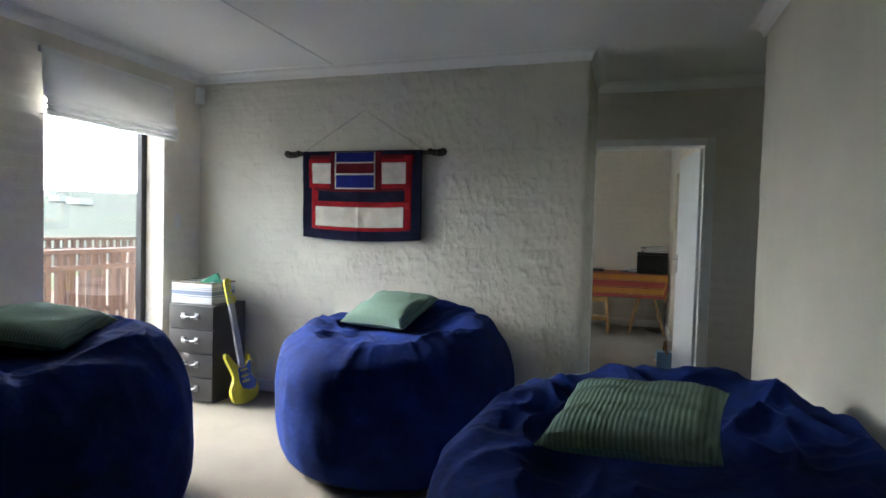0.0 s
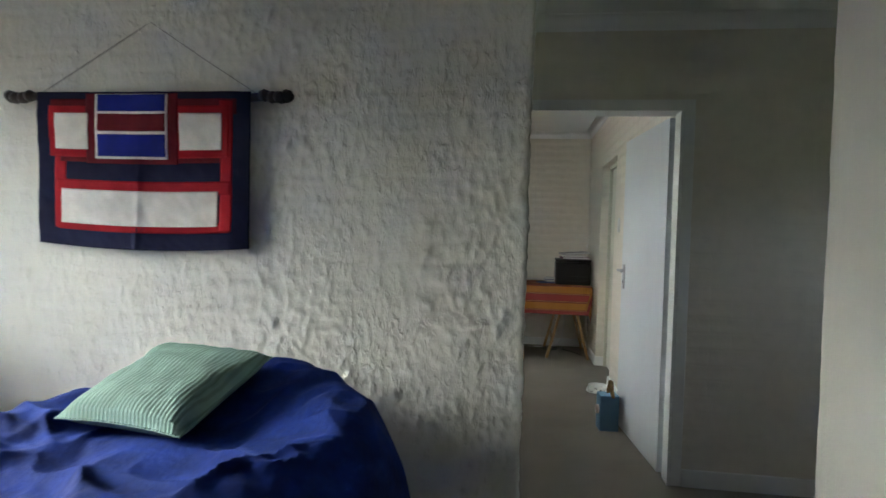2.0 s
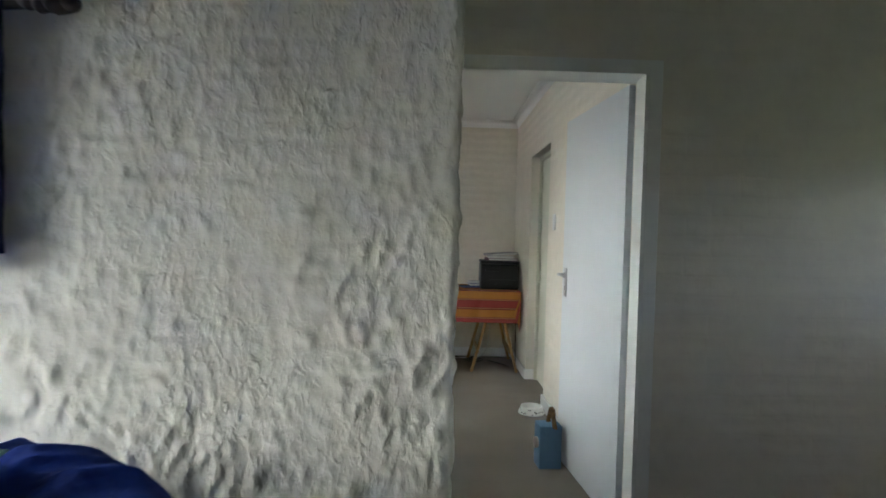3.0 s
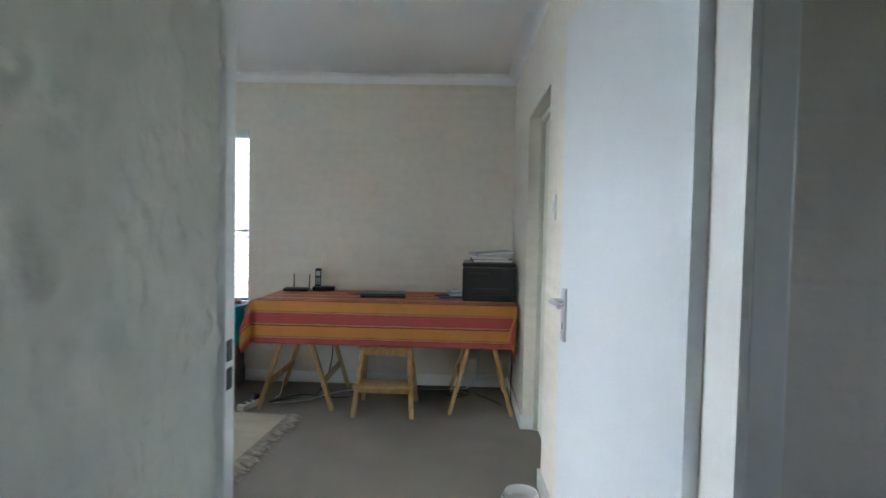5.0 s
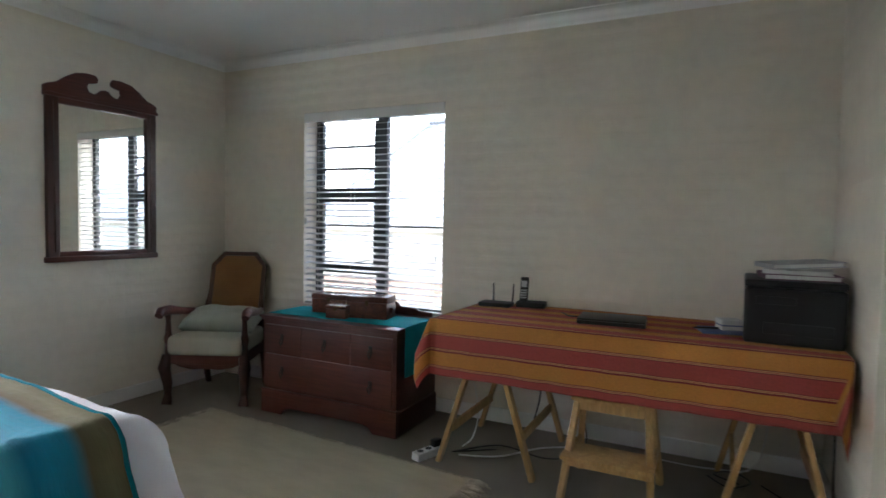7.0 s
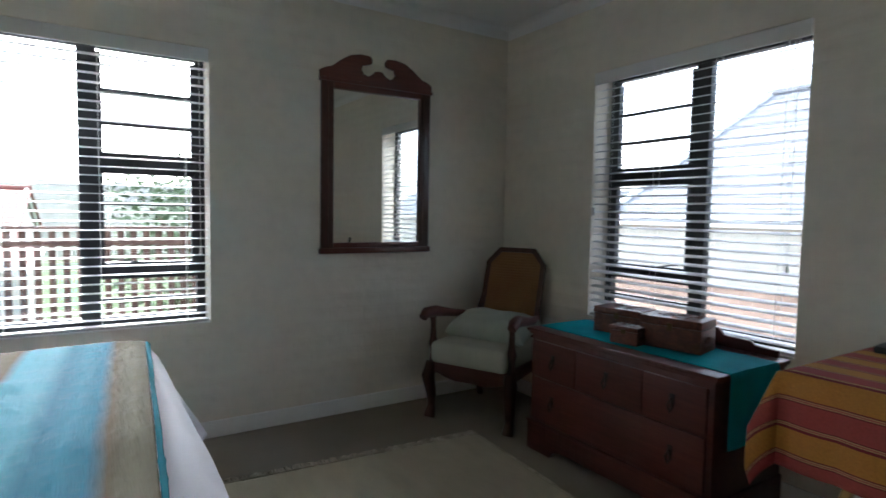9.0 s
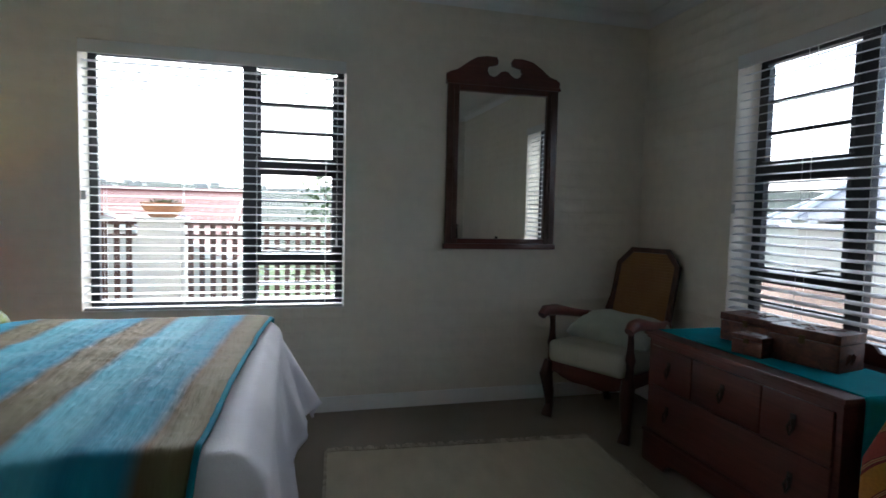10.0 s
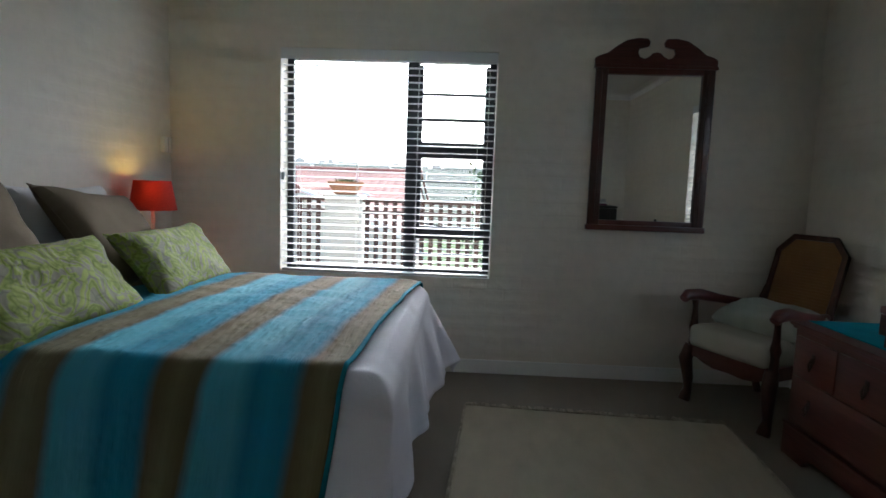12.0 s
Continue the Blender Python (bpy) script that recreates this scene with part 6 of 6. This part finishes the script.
# ---- under the table ----
ps = thing("power_strip", "white multi-plug lying on the carpet", "power strip", pose(-1.11, 7.8, 0.0, 0, 0, 70))
part("strip_body", bx(-0.1, 0.1, -0.03, 0.03, 0, 0.045, 0.008), M_whitep, ps)
for k in range(3):
    part("outlet", lathe([(0.018, 0.0445), (0.018, 0.047), (0.0, 0.047)], 14), M_darkp, ps).matrix_local = pose(-0.06 + 0.06 * k, 0, 0)
part("plug", bx(0.03, 0.085, -0.02, 0.02, 0.045, 0.085, 0.006), M_blackp, ps)
so = thing("wall_socket", "white double wall socket near the skirting", "socket", pose(-1.2, BN, 0.33))
part("socket_plate", bx(-0.06, 0.06, -0.012, 0.0, -0.06, 0.06, 0.004), M_whitep, so)
part("plug", bx(-0.03, 0.02, -0.05, -0.012, -0.03, 0.02, 0.006), M_whitep, so)
random.seed(21)


def cable(points, m, label, r=0.0045):
    pts = []
    p = [points[0]] + list(points) + [points[-1]]
    for k in range(len(points) - 1):
        for j in range(6):
            f = j / 6
            pts.append(tuple(0.5 * (2 * p[k + 1][c] + (p[k + 2][c] - p[k][c]) * f + (2 * p[k][c] - 5 * p[k + 1][c] + 4 * p[k + 2][c] - p[k + 3][c]) * f * f + (3 * p[k + 1][c] - p[k][c] - 3 * p[k + 2][c] + p[k + 3][c]) * f ** 3) for c in range(3)))
    pts.append(points[-1])
    return single("cable", tube(pts, r, 6), m, label, "cable", group="cables under the table")


cable([(-1.0, 7.880, 0.02), (-0.85, 8.030, 0.006), (-0.7, 8.180, 0.006), (-0.62, 8.280, 0.25), (-0.66, 8.430, 0.5), (-0.7, 8.488, 0.8)], M_blackp, "black cable trailing from the table to the carpet")
cable([(-0.98, 7.900, 0.02), (-0.8, 8.130, 0.006), (-0.5, 8.080, 0.006), (-0.35, 8.330, 0.006), (-0.42, 8.460, 0.3), (-0.5, 8.490, 0.8)], M_blackp, "black cable looping under the table")
cable([(-0.95, 7.860, 0.02), (-0.75, 7.980, 0.006), (-0.55, 8.230, 0.006), (-0.2, 8.380, 0.006), (0.3, 8.380, 0.006), (0.55, 8.430, 0.1), (0.6, 8.492, 0.8)], M_cord, "pale cable running along the wall under the table")
cable([(-1.13, 8.460, 0.31), (-1.05, 8.380, 0.1), (-1.0, 8.180, 0.006), (-0.98, 7.980, 0.02)], M_cord, "white cable from the wall socket")
cable([(0.3, 8.280, 0.006), (0.4, 8.180, 0.006), (0.5, 8.280, 0.01), (0.42, 8.380, 0.01), (0.33, 8.300, 0.012), (0.45, 8.230, 0.012)], M_blackp, "coil of black cable on the carpet")
cable([(0.81, 8.280, 0.8), (0.825, 8.180, 0.5), (0.8, 7.980, 0.2), (0.79, 7.930, 0.01), (0.7, 8.080, 0.006), (0.55, 8.280, 0.006)], M_blackp, "black cable hanging beside the wall")

# ---- rug ----
rg = thing("rug", "cream woven wool rug with knotted fringes", "rug", pose(-1.80, 6.98, 0.0, 0, 0, -4))
RX, RY = 0.99, 0.72
part("rug_body", sheet(lambda u, v: Vector((-RX + 2 * RX * u + 0.01 * nz(v * 6, u * 9, 2), -RY + 2 * RY * v + 0.008 * nz(u * 7, v, 1), 0.012 + 0.004 * nz(u * 9, v * 8, 3) + 0.0015 * nz(u * 60, v * 60, 5))), 90, 70), M_rug, rg)
solidify(rg.children[0], 0.01)
for sy in (-1, 1):
    part("bound_edge", tube([(-RX, sy * RY, 0.01), (0, sy * (RY + 0.004), 0.01), (RX, sy * RY, 0.01)], 0.008, 6), M_fringe, rg)
for s in (-1, 1):
    tas = []
    for k in range(100):
        y = -RY + 2 * RY * (k + 0.5) / 100
        dx, dy = random.uniform(0.07, 0.12) if s > 0 else random.uniform(0.03, 0.06), random.uniform(-0.03, 0.03)
        tas.append(tube([(s * (RX - 0.01), y, 0.012), (s * (RX + dx * 0.4), y + dy * 0.3, 0.012 + random.uniform(0, 0.008)), (s * (RX + dx), y + dy, 0.005)], [0.008, 0.0075, 0.005], 5))
    tagged(part("fringe", joined(*tas), M_fringe, rg, "knotted grey-beige wool fringe"), kind="stuff")

# ---- by the door ----
ds = thing("door_stop", "powder blue wooden box door stop with a raffia handle", "door stop", pose(0.645, 5.52, 0, 0, 0, 5))
part("stop_box", bx(-0.065, 0.065, -0.06, 0.06, 0, 0.245, 0.004), M_boxblue, ds)
part("raffia_handle", joined(*[tube([(0.01 + 0.006 * math.sin(k * 2.1 + j * 0.8), 0.035 - 0.018 * j + 0.004 * math.cos(j * 2 + k), 0.245 + 0.095 * math.sin(math.pi * (j + 0.0) / 7) + 0.005 * math.cos(k * 2.1 + j)) for j in range(8)], 0.009, 6) for k in range(3)]), M_rope, ds, "twisted raffia handle")
part("knob", moved(lathe([(0.0, 0.02), (0.025, 0.02), (0.032, 0.012), (0.03, 0.0), (0.0, 0.0)], 20), pose(-0.065, -0.01, 0.14, 0, -90, 0)), M_pink, ds, "pale round wooden knob")
bo = thing("pet_bowl", "white pet bowl with black paw pattern on the carpet", "pet bowl", pose(0.72, 6.5, 0))
part("bowl", lathe([(0.095, 0.0), (0.1, 0.006), (0.082, 0.05), (0.08, 0.055), (0.074, 0.053), (0.06, 0.02), (0.0, 0.016)], 36), M_whitep, bo)
random.seed(9)
spots = []
for k in range(34):
    a = 2 * math.pi * k / 34 + random.uniform(-0.05, 0.05)
    z = random.uniform(0.012, 0.042)
    r_ = 0.1005 - 0.018 * (z - 0.006) / 0.044
    spots.append(moved(lathe([(0.0, 0.0015), (random.uniform(0.004, 0.007), 0.001), (0.004, 0.0), (0.0, 0.0)], 7), pose(r_ * math.cos(a), r_ * math.sin(a), z) @ pose(0, 0, 0, 0, 0, math.degrees(a)) @ pose(0, 0, 0, 0, 70, 0)))
part("paw_marks", joined(*spots), M_blackp, bo)
